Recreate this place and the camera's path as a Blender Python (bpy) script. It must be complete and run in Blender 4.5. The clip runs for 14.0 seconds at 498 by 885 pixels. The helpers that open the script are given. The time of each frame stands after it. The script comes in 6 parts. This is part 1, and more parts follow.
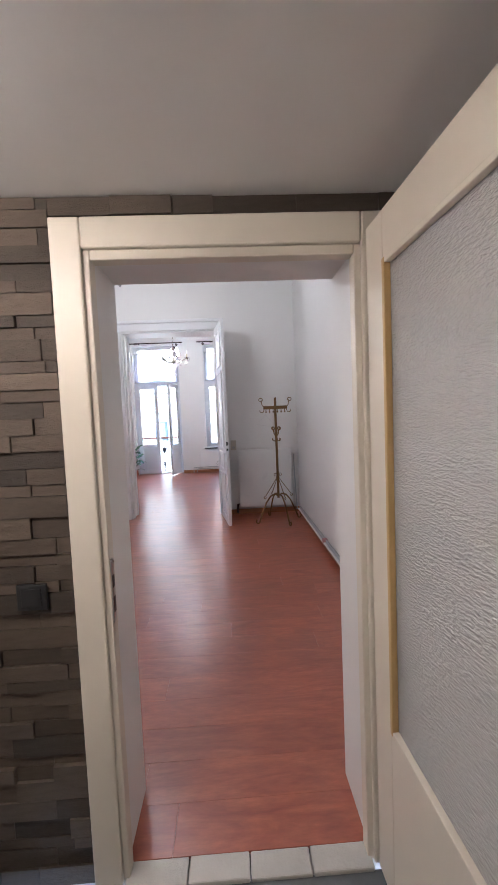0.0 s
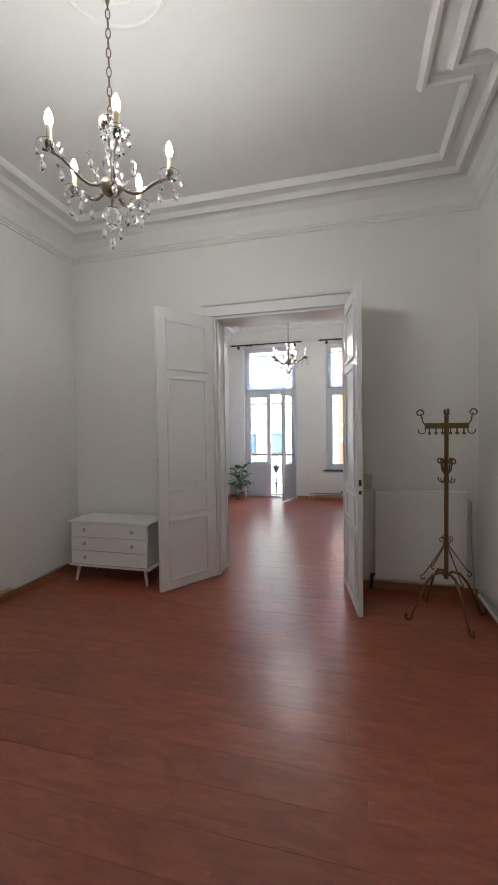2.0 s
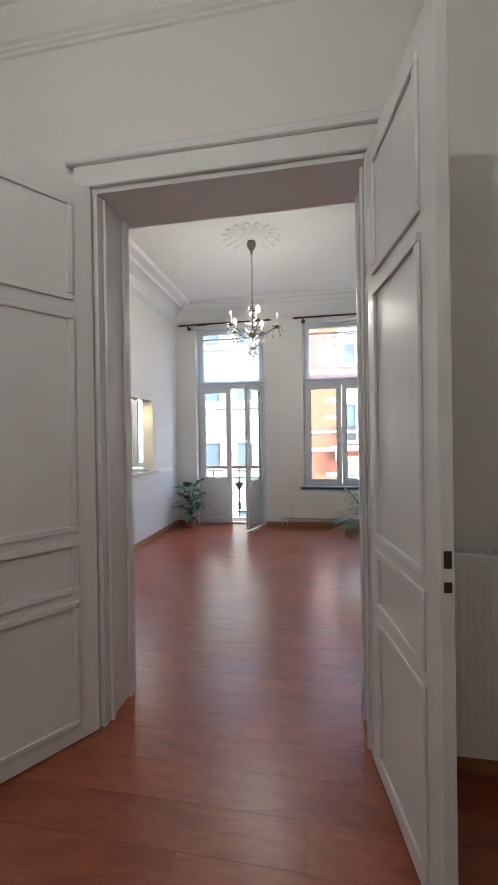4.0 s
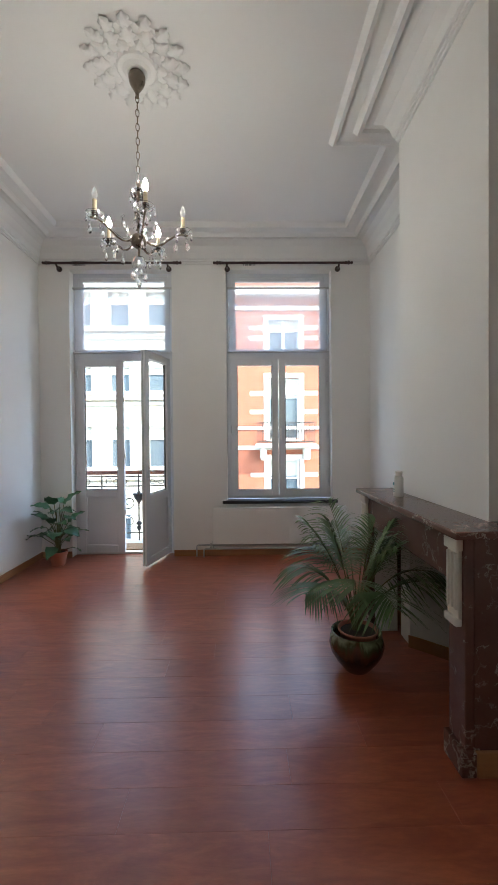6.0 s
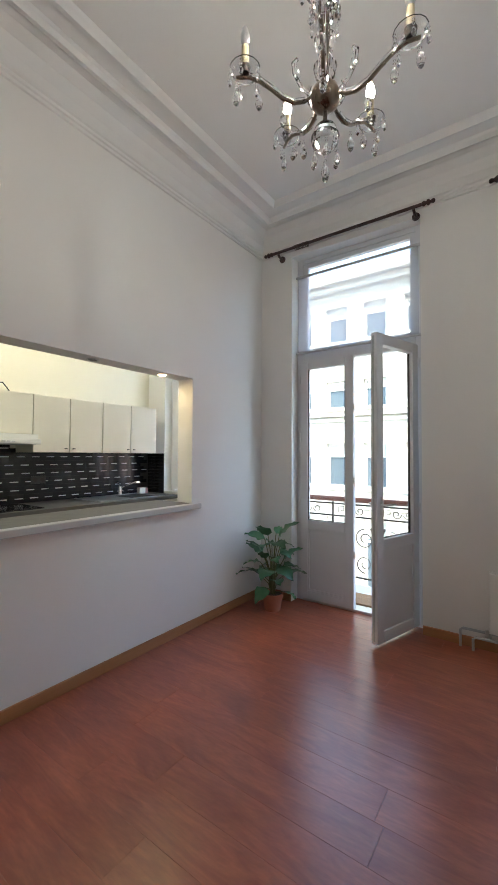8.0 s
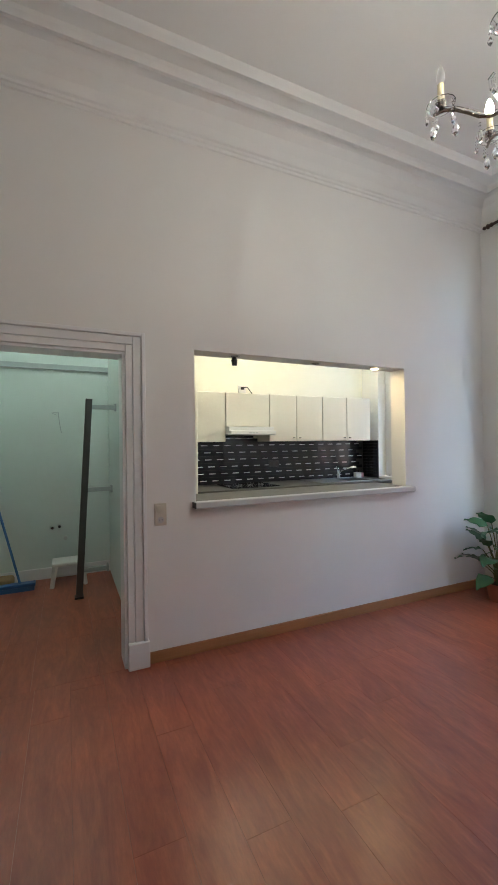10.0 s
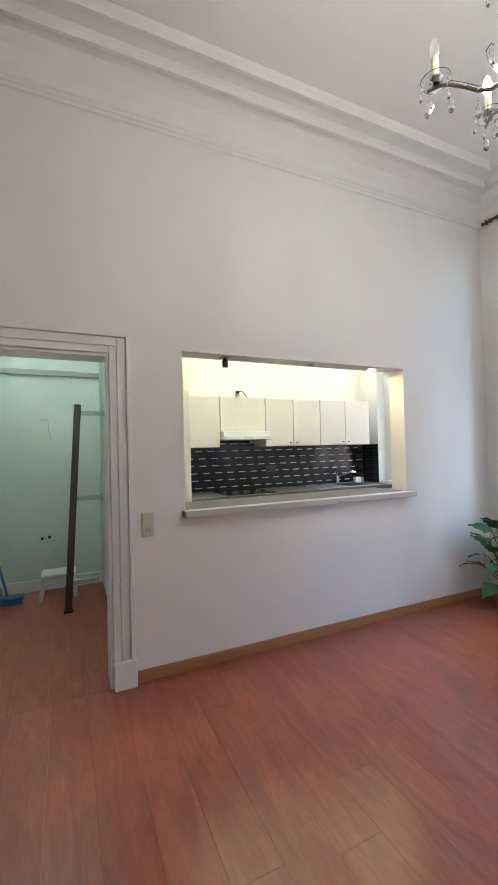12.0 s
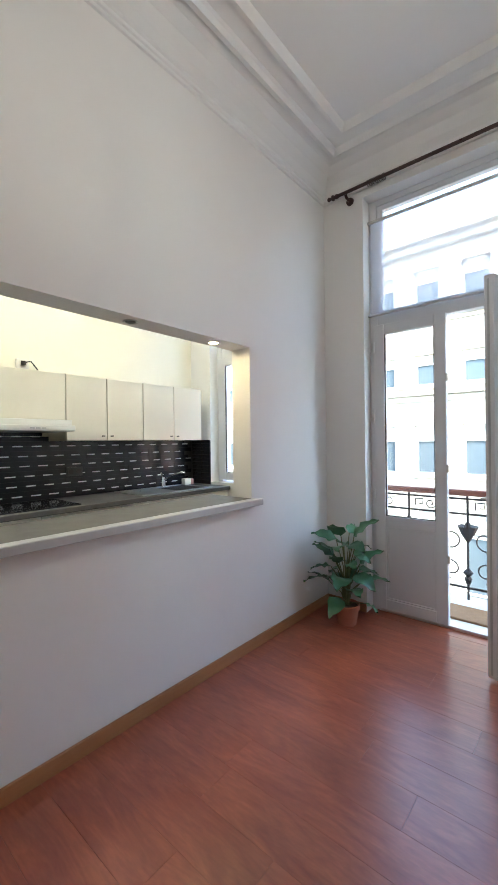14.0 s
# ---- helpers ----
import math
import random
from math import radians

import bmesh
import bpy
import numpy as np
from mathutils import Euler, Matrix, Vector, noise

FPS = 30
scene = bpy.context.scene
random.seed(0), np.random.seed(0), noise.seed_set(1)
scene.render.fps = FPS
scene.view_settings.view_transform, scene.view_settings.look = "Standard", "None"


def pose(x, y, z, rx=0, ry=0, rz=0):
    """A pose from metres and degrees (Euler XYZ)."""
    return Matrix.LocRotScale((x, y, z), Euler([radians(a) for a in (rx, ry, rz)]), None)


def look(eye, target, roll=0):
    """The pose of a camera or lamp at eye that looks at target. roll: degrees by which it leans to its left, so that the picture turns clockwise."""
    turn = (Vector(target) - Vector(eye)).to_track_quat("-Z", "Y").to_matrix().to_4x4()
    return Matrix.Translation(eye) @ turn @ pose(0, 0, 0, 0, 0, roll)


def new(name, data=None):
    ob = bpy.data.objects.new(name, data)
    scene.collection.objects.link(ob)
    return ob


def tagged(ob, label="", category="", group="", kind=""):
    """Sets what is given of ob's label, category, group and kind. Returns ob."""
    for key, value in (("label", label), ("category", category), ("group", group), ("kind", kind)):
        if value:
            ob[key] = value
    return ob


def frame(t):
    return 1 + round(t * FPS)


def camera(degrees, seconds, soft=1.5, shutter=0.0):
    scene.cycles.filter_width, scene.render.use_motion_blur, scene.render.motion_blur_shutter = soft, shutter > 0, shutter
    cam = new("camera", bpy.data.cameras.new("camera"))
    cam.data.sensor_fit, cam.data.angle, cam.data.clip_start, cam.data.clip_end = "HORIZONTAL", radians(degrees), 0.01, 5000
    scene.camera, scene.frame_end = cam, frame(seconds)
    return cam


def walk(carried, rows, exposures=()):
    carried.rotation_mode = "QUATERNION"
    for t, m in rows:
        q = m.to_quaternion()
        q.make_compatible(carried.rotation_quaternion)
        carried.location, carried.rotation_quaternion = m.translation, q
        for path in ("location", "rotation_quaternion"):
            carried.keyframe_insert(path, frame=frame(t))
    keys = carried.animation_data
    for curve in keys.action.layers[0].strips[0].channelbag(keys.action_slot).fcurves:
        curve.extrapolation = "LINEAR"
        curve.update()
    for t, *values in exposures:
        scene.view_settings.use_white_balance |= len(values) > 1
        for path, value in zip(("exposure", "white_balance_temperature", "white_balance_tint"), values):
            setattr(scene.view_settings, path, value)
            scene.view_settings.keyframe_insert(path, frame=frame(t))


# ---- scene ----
cam = camera(63.8, 14.0)
PATH = [
    (0, (-0.118, -0.133, 1.491), (-0.034, 1.861, 1.36), -2.4),
    (0.3, (-0.091, 0.126, 1.482), (-0.143, 2.124, 1.427), -1.3),
    (0.5, (-0.068, 0.324, 1.49), (-0.246, 2.315, 1.439), -3.0),
    (0.8, (-0.078, 0.588, 1.492), (-0.354, 2.568, 1.467), -2.2),
    (1, (-0.107, 0.783, 1.469), (-0.385, 2.763, 1.451), -1.1),
    (1.5, (-0.17, 1.298, 1.485), (-0.486, 3.271, 1.407), -1.5),
    (2, (-0.241, 1.836, 1.582), (-0.745, 3.771, 1.521), -0.8),
    (2.5, (-0.323, 2.392, 1.509), (-0.711, 4.354, 1.463), 0.5),
    (2.7, (-0.355, 2.602, 1.506), (-0.687, 4.574, 1.453), -0.3),
    (4.8, (-0.621, 4.862, 1.474), (-0.977, 6.83, 1.491), -1.2),
    (5, (-0.633, 5.057, 1.506), (-0.899, 7.039, 1.517), -1.0),
    (5.5, (-0.644, 5.566, 1.473), (-0.746, 7.563, 1.46), -0.98),
    (6, (-0.643, 6.015, 1.451), (-0.606, 8.014, 1.425), -0.49),
    (6.5, (-0.685, 6.408, 1.453), (-0.609, 8.405, 1.464), -0.1),
    (7, (-0.617, 6.805, 1.454), (-0.892, 8.785, 1.508), 0.0),
    (7.5, (-0.643, 7.139, 1.449), (-1.414, 8.982, 1.547), 0.3),
    (8, (-0.713, 7.375, 1.469), (-1.875, 9.002, 1.53), 0.3),
    (8.5, (-0.683, 7.455, 1.48), (-2.147, 8.818, 1.462), -0.3),
    (9, (-0.583, 7.307, 1.48), (-2.236, 8.433, 1.451), -0.3),
    (9.2, (-0.544, 7.223, 1.48), (-2.251, 8.264, 1.447), -0.4),
    (11.3, (-0.227, 7.032, 1.402), (-2.086, 7.77, 1.453), -0.6),
    (11.5, (-0.266, 7.069, 1.409), (-2.108, 7.846, 1.462), -0.8),
    (12, (-0.477, 7.191, 1.446), (-2.298, 8.017, 1.482), -1.4),
    (12.5, (-0.67, 7.284, 1.452), (-2.443, 8.21, 1.469), -1.0),
    (13, (-0.947, 7.331, 1.484), (-2.593, 8.468, 1.509), -0.4),
    (13.5, (-1.11, 7.464, 1.498), (-2.636, 8.756, 1.495), -1.0),
    (14, (-1.276, 7.723, 1.456), (-2.573, 9.245, 1.451), -0.7),
]
EXPO = [(0.0, 4.95, 5650, 10), (0.5, 4.75, 5900, 6), (1.2, 4.45, 6100, 4), (2.0, 4.3, 6150, 3), (5.0, 3.9, 6450, 2), (6.5, 3.65, 6550, 2), (9.0, 3.6, 6600, 2), (11.5, 4.2, 6450, 2), (13.0, 4.1, 6450, 2), (14.0, 3.9, 6400, 2)]
walk(cam, [(t, look(eye, target, roll)) for t, eye, target, roll in PATH], EXPO)

# ---------------------------------------------------------------- world and sun
world = bpy.data.worlds.new("sky")
scene.world = world
world.use_nodes = True
wn = world.node_tree
sky = wn.nodes.new("ShaderNodeTexSky")
sky.sky_type, sky.sun_disc = "NISHITA", False
sky.sun_elevation, sky.sun_rotation = radians(45), radians(120)
wn.links.new(sky.outputs[0], wn.nodes["Background"].inputs[0])
wn.nodes["Background"].inputs[1].default_value = 0.15
sun_data = bpy.data.lights.new("sun", "SUN")
sun_data.energy, sun_data.angle, sun_data.color = 1.0, radians(0.5), (1.0, 0.95, 0.87)
sun = new("sun", sun_data)
sun.matrix_world = look((9, -9, 13), (0, 0, 0))

# ---------------------------------------------------------------- materials
def shader(name):
    m = bpy.data.materials.new(name)
    m.use_nodes = True
    nt = m.node_tree
    return m, nt, nt.nodes["Principled BSDF"]


def node(nt, kind, **inputs):
    n = nt.nodes.new(kind)
    for k, v in inputs.items():
        n.inputs[k.replace("_", " ")].default_value = v
    return n


def mix_rgb(nt, fac, a, b, mode="MIX"):
    n = nt.nodes.new("ShaderNodeMix")
    n.data_type, n.blend_type = "RGBA", mode
    for sock, v in ((n.inputs[0], fac), (n.inputs[6], a), (n.inputs[7], b)):
        if isinstance(v, (int, float, tuple)):
            sock.default_value = v if not isinstance(v, tuple) else (*v[:3], 1)
        else:
            nt.links.new(v, sock)
    return n.outputs[2]


def surface(name, a, b, rough=0.5, scale=3.0, fine=60.0, bump=0.05, metal=0.0, rough_var=0.08, stretch=(1, 1, 1), random_tint=0.0, spec=0.5, dist=0.01):
    """A surface of two near colours in broad clouds, fine grain in relief and uneven gloss."""
    m, nt, p = shader(name)
    co = nt.nodes.new("ShaderNodeTexCoord")
    mp = node(nt, "ShaderNodeMapping", Scale=stretch)
    nt.links.new(co.outputs["Object"], mp.inputs[0])
    n1 = node(nt, "ShaderNodeTexNoise", Scale=scale, Detail=5.0, Roughness=0.6)
    n2 = node(nt, "ShaderNodeTexNoise", Scale=fine, Detail=4.0, Roughness=0.65)
    for n in (n1, n2):
        nt.links.new(mp.outputs[0], n.inputs["Vector"])
    col = mix_rgb(nt, n1.outputs[0], a, b)
    if random_tint:
        oi = nt.nodes.new("ShaderNodeObjectInfo")
        hs = node(nt, "ShaderNodeHueSaturation")
        mr = node(nt, "ShaderNodeMapRange", To_Min=1 - random_tint, To_Max=1 + random_tint)
        nt.links.new(oi.outputs["Random"], mr.inputs[0])
        nt.links.new(mr.outputs[0], hs.inputs["Value"])
        nt.links.new(col, hs.inputs["Color"])
        col = hs.outputs[0]
    nt.links.new(col, p.inputs["Base Color"])
    r = node(nt, "ShaderNodeMapRange", To_Min=max(0.02, rough - rough_var), To_Max=min(1, rough + rough_var))
    nt.links.new(n1.outputs[0], r.inputs[0])
    nt.links.new(r.outputs[0], p.inputs["Roughness"])
    p.inputs["Metallic"].default_value = metal
    p.inputs["Specular IOR Level"].default_value = spec
    if bump:
        bp = node(nt, "ShaderNodeBump", Strength=bump, Distance=dist)
        nt.links.new(n2.outputs[0], bp.inputs["Height"])
        nt.links.new(bp.outputs[0], p.inputs["Normal"])
    return m


WALL = surface("wall_paint", (0.80, 0.785, 0.765), (0.74, 0.725, 0.705), 0.62, 1.3, 140, 0.10, dist=0.004)
CEIL = surface("ceiling_paint", (0.78, 0.765, 0.75), (0.72, 0.705, 0.69), 0.75, 0.8, 90, 0.08, dist=0.004)
PLASTER = surface("plaster_moulding", (0.79, 0.78, 0.765), (0.74, 0.73, 0.715), 0.7, 4, 60, 0.12, dist=0.004)
KITCHEN_WALL = surface("kitchen_wall_paint", (0.82, 0.79, 0.68), (0.77, 0.74, 0.63), 0.6, 1.5, 120, 0.08, dist=0.004)
CLOSET_WALL = surface("storeroom_wall_paint", (0.66, 0.72, 0.69), (0.6, 0.66, 0.63), 0.6, 1.5, 120, 0.08, dist=0.004)
GLOSS_WHITE = surface("gloss_white_paint", (0.78, 0.775, 0.78), (0.73, 0.725, 0.73), 0.32, 2.5, 50, 0.06, dist=0.004)
CREAM = surface("cream_gloss_paint", (0.74, 0.68, 0.58), (0.68, 0.62, 0.52), 0.45, 2.5, 50, 0.06, dist=0.004)
PVC = surface("window_frame_grey_white", (0.66, 0.67, 0.70), (0.61, 0.62, 0.65), 0.35, 3, 80, 0.03, dist=0.003)
ENAMEL = surface("radiator_enamel", (0.80, 0.795, 0.78), (0.76, 0.755, 0.74), 0.3, 3, 80, 0.03, dist=0.003)
BASEBOARD = surface("oak_baseboard", (0.42, 0.20, 0.085), (0.30, 0.13, 0.05), 0.42, 9, 70, 0.1, stretch=(0.3, 0.3, 6), dist=0.003)
DARK_IRON = surface("dark_iron", (0.03, 0.026, 0.025), (0.05, 0.042, 0.038), 0.45, 8, 120, 0.2, metal=0.6)
ROD_WOOD = surface("dark_stained_rod", (0.028, 0.012, 0.010), (0.05, 0.02, 0.016), 0.3, 8, 90, 0.1)
BRASS = surface("aged_brass", (0.26, 0.155, 0.065), (0.15, 0.09, 0.04), 0.4, 12, 120, 0.2, metal=0.9)
BRONZE = surface("tarnished_brass", (0.30, 0.25, 0.20), (0.17, 0.14, 0.11), 0.28, 15, 120, 0.15, metal=0.9)
CHROME = surface("chrome", (0.75, 0.75, 0.75), (0.65, 0.65, 0.65), 0.15, 8, 100, 0.0, metal=1.0)
STEEL = surface("brushed_steel", (0.62, 0.62, 0.61), (0.52, 0.52, 0.51), 0.3, 8, 100, 0.05, metal=1.0)
PIPE_GREY = surface("grey_conduit", (0.36, 0.40, 0.42), (0.46, 0.48, 0.48), 0.5, 9, 60, 0.2)
HALL_FLOOR = surface("grey_hall_tile", (0.10, 0.11, 0.12), (0.15, 0.16, 0.165), 0.45, 6, 80, 0.15)
STONE_SILL = surface("pale_stone_threshold", (0.62, 0.60, 0.56), (0.45, 0.43, 0.40), 0.5, 9, 60, 0.3)
SLATE = surface("black_slate_sill", (0.03, 0.03, 0.035), (0.05, 0.05, 0.055), 0.3, 8, 60, 0.1)
CLAD = surface("dark_stone_cladding", (0.105, 0.077, 0.053), (0.055, 0.041, 0.031), 0.6, 14, 90, 0.4, stretch=(1, 1, 5), random_tint=0.55)
TERRACOTTA = surface("terracotta", (0.42, 0.15, 0.09), (0.34, 0.11, 0.065), 0.6, 8, 80, 0.2)
SOIL = surface("potting_soil", (0.03, 0.02, 0.014), (0.06, 0.04, 0.025), 0.95, 30, 90, 0.8)
LEAF = surface("broad_leaf", (0.035, 0.115, 0.05), (0.075, 0.19, 0.085), 0.38, 14, 60, 0.15, random_tint=0.3)
PALM = surface("palm_leaf", (0.07, 0.135, 0.045), (0.13, 0.21, 0.08), 0.42, 6, 60, 0.1, random_tint=0.25)
STALK = surface("palm_stalk", (0.14, 0.13, 0.035), (0.085, 0.10, 0.03), 0.5, 14, 60, 0.2)
WORKTOP = surface("grey_laminate_worktop", (0.12, 0.11, 0.10), (0.09, 0.083, 0.077), 0.6, 12, 120, 0.05)
SILL_EDGE = surface("grey_bar_edge", (0.52, 0.52, 0.52), (0.45, 0.45, 0.45), 0.35, 8, 100, 0.03)
CABINET = surface("cream_laminate", (0.80, 0.76, 0.66), (0.76, 0.72, 0.62), 0.4, 3, 90, 0.03)
BLACK_TILE = surface("black_glazed_tile", (0.012, 0.013, 0.017), (0.022, 0.023, 0.028), 0.12, 12, 60, 0.05)
BLACK = surface("black_plastic", (0.015, 0.015, 0.016), (0.025, 0.025, 0.026), 0.35, 12, 60, 0.05)
# pale colour for the highlights painted onto the black tiles
GLINT = surface("pale_tile_glint", (0.85, 0.86, 0.88), (0.7, 0.72, 0.74), 0.25, 30, 60, 0.05)
SWITCH = surface("aged_switch_plastic", (0.62, 0.58, 0.50), (0.56, 0.52, 0.44), 0.4, 6, 80, 0.03)
WHITE_PLASTIC = surface("white_plastic", (0.78, 0.77, 0.74), (0.73, 0.72, 0.69), 0.35, 6, 80, 0.03)
BLUE = surface("blue_plastic", (0.03, 0.12, 0.32), (0.05, 0.16, 0.4), 0.4, 8, 80, 0.1)
CARDBOARD = surface("tan_card", (0.42, 0.28, 0.14), (0.34, 0.22, 0.11), 0.8, 8, 80, 0.2)
COIR = surface("coir_mat", (0.34, 0.19, 0.09), (0.22, 0.12, 0.055), 0.95, 30, 200, 1.0)
CANDLE = surface("ivory_candle_sleeve", (0.66, 0.58, 0.40), (0.5, 0.42, 0.27), 0.5, 20, 90, 0.1)
STUCCO = surface("cream_stucco", (0.42, 0.385, 0.31), (0.36, 0.33, 0.265), 0.85, 0.6, 20, 0.2)
BRICK = surface("orange_red_brick", (0.31, 0.105, 0.055), (0.24, 0.075, 0.04), 0.85, 1.5, 30, 0.3, random_tint=0.2)
STONE = surface("pale_dressed_stone", (0.66, 0.63, 0.56), (0.56, 0.53, 0.47), 0.8, 3, 40, 0.3)
ROOF = surface("red_roof_tile", (0.36, 0.13, 0.08), (0.26, 0.09, 0.06), 0.8, 3, 40, 0.4)
ASPHALT = surface("asphalt", (0.05, 0.05, 0.052), (0.065, 0.064, 0.063), 0.9, 2, 80, 0.5)
PAVING = surface("grey_paving", (0.30, 0.29, 0.28), (0.23, 0.225, 0.22), 0.85, 2, 50, 0.4)
RAIL_WOOD = surface("red_brown_handrail", (0.20, 0.075, 0.045), (0.15, 0.055, 0.035), 0.4, 8, 60, 0.2)
FAR_FRAME = surface("far_window_paint", (0.72, 0.70, 0.64), (0.66, 0.64, 0.58), 0.5, 3, 40, 0.0)
FAR_GLASS = surface("far_window_glass", (0.10, 0.125, 0.14), (0.06, 0.075, 0.085), 0.15, 0.5, 40, 0.0, spec=0.25)
CURTAIN = surface("far_net_curtain", (0.52, 0.50, 0.42), (0.40, 0.40, 0.34), 0.8, 1.5, 40, 0.0)


def floor_material():
    m, nt, p = shader("red_brown_laminate")
    co = nt.nodes.new("ShaderNodeTexCoord")
    oi = nt.nodes.new("ShaderNodeObjectInfo")
    off = node(nt, "ShaderNodeMath")
    off.operation = "MULTIPLY"
    off.inputs[1].default_value = 37.0
    nt.links.new(oi.outputs["Random"], off.inputs[0])
    add = nt.nodes.new("ShaderNodeVectorMath")
    nt.links.new(co.outputs["Object"], add.inputs[0])
    nt.links.new(off.outputs[0], add.inputs[1])
    mp = node(nt, "ShaderNodeMapping", Scale=(1.1, 5.0, 1.0))
    nt.links.new(add.outputs[0], mp.inputs[0])
    broad = node(nt, "ShaderNodeTexNoise", Scale=1.6, Detail=6.0, Roughness=0.62, Distortion=2.0)
    grain = node(nt, "ShaderNodeTexNoise", Scale=14.0, Detail=5.0, Roughness=0.7)
    for n in (broad, grain):
        nt.links.new(mp.outputs[0], n.inputs["Vector"])
    ramp = nt.nodes.new("ShaderNodeValToRGB")
    ramp.color_ramp.elements[0].position, ramp.color_ramp.elements[0].color = 0.28, (0.27, 0.058, 0.031, 1)
    ramp.color_ramp.elements[1].position, ramp.color_ramp.elements[1].color = 0.74, (0.47, 0.135, 0.066, 1)
    nt.links.new(broad.outputs[0], ramp.inputs[0])
    gr = node(nt, "ShaderNodeMapRange", From_Min=0.35, From_Max=0.75, To_Min=0.0, To_Max=0.42)
    nt.links.new(grain.outputs[0], gr.inputs[0])
    dark = mix_rgb(nt, gr.outputs[0], ramp.outputs[0], (0.13, 0.03, 0.016))
    hs = node(nt, "ShaderNodeHueSaturation", Saturation=1.0)
    mr = node(nt, "ShaderNodeMapRange", To_Min=0.92, To_Max=1.08)
    nt.links.new(oi.outputs["Random"], mr.inputs[0])
    nt.links.new(mr.outputs[0], hs.inputs["Value"])
    nt.links.new(dark, hs.inputs["Color"])
    nt.links.new(hs.outputs[0], p.inputs["Base Color"])
    p.inputs["Roughness"].default_value = 0.29
    p.inputs["Specular IOR Level"].default_value = 0.9
    return m


FLOOR = floor_material()


def marble_material():
    m, nt, p = shader("red_brown_marble")
    co = nt.nodes.new("ShaderNodeTexCoord")
    warp = node(nt, "ShaderNodeTexNoise", Scale=3.5, Detail=6.0, Roughness=0.65)
    nt.links.new(co.outputs["Object"], warp.inputs["Vector"])
    add = nt.nodes.new("ShaderNodeVectorMath")
    sc = nt.nodes.new("ShaderNodeVectorMath")
    sc.operation = "SCALE"
    sc.inputs["Scale"].default_value = 0.55
    nt.links.new(warp.outputs["Color"], sc.inputs[0])
    nt.links.new(co.outputs["Object"], add.inputs[0])
    nt.links.new(sc.outputs[0], add.inputs[1])
    vor = node(nt, "ShaderNodeTexVoronoi", Scale=4.2)
    vor.feature = "DISTANCE_TO_EDGE"
    nt.links.new(add.outputs[0], vor.inputs["Vector"])
    thin = node(nt, "ShaderNodeMapRange", From_Min=0.0, From_Max=0.035, To_Min=1.0, To_Max=0.0)
    nt.links.new(vor.outputs["Distance"], thin.inputs[0])
    patch = node(nt, "ShaderNodeTexNoise", Scale=5.0, Detail=5.0)
    nt.links.new(add.outputs[0], patch.inputs["Vector"])
    gate = node(nt, "ShaderNodeMapRange", From_Min=0.47, From_Max=0.66)
    nt.links.new(patch.outputs[0], gate.inputs[0])
    vein = node(nt, "ShaderNodeMath")
    vein.operation = "MULTIPLY"
    nt.links.new(thin.outputs[0], vein.inputs[0])
    nt.links.new(gate.outputs[0], vein.inputs[1])
    base = mix_rgb(nt, warp.outputs[0], (0.075, 0.030, 0.025), (0.20, 0.105, 0.085))
    col = mix_rgb(nt, vein.outputs[0], base, (0.52, 0.45, 0.40))
    nt.links.new(col, p.inputs["Base Color"])
    p.inputs["Roughness"].default_value = 0.22
    return m


MARBLE = marble_material()


def glaze_material():
    m, nt, p = shader("dripped_green_brown_glaze")
    co = nt.nodes.new("ShaderNodeTexCoord")
    mp = node(nt, "ShaderNodeMapping", Scale=(9, 9, 1.2))
    nt.links.new(co.outputs["Object"], mp.inputs[0])
    drip = node(nt, "ShaderNodeTexNoise", Scale=1.6, Detail=4.0, Distortion=0.5)
    nt.links.new(mp.outputs[0], drip.inputs["Vector"])
    sep = nt.nodes.new("ShaderNodeSeparateXYZ")
    nt.links.new(co.outputs["Object"], sep.inputs[0])
    h = node(nt, "ShaderNodeMath")
    h.operation = "MULTIPLY_ADD"
    h.inputs[1].default_value, h.inputs[2].default_value = 3.2, -0.72
    nt.links.new(sep.outputs["Z"], h.inputs[0])
    s = node(nt, "ShaderNodeMath")
    nt.links.new(drip.outputs[0], s.inputs[0])
    nt.links.new(h.outputs[0], s.inputs[1])
    ramp = nt.nodes.new("ShaderNodeValToRGB")
    e = ramp.color_ramp.elements
    e[0].position, e[0].color = 0.05, (0.035, 0.012, 0.008, 1)
    e[1].position, e[1].color = 0.8, (0.025, 0.035, 0.014, 1)
    for pos, c in ((0.28, (0.09, 0.025, 0.010, 1)), (0.42, (0.06, 0.055, 0.02, 1)), (0.56, (0.22, 0.25, 0.15, 1))):
        x = e.new(pos)
        x.color = c
    nt.links.new(s.outputs[0], ramp.inputs[0])
    nt.links.new(ramp.outputs[0], p.inputs["Base Color"])
    p.inputs["Roughness"].default_value = 0.14
    return m


GLAZE = glaze_material()


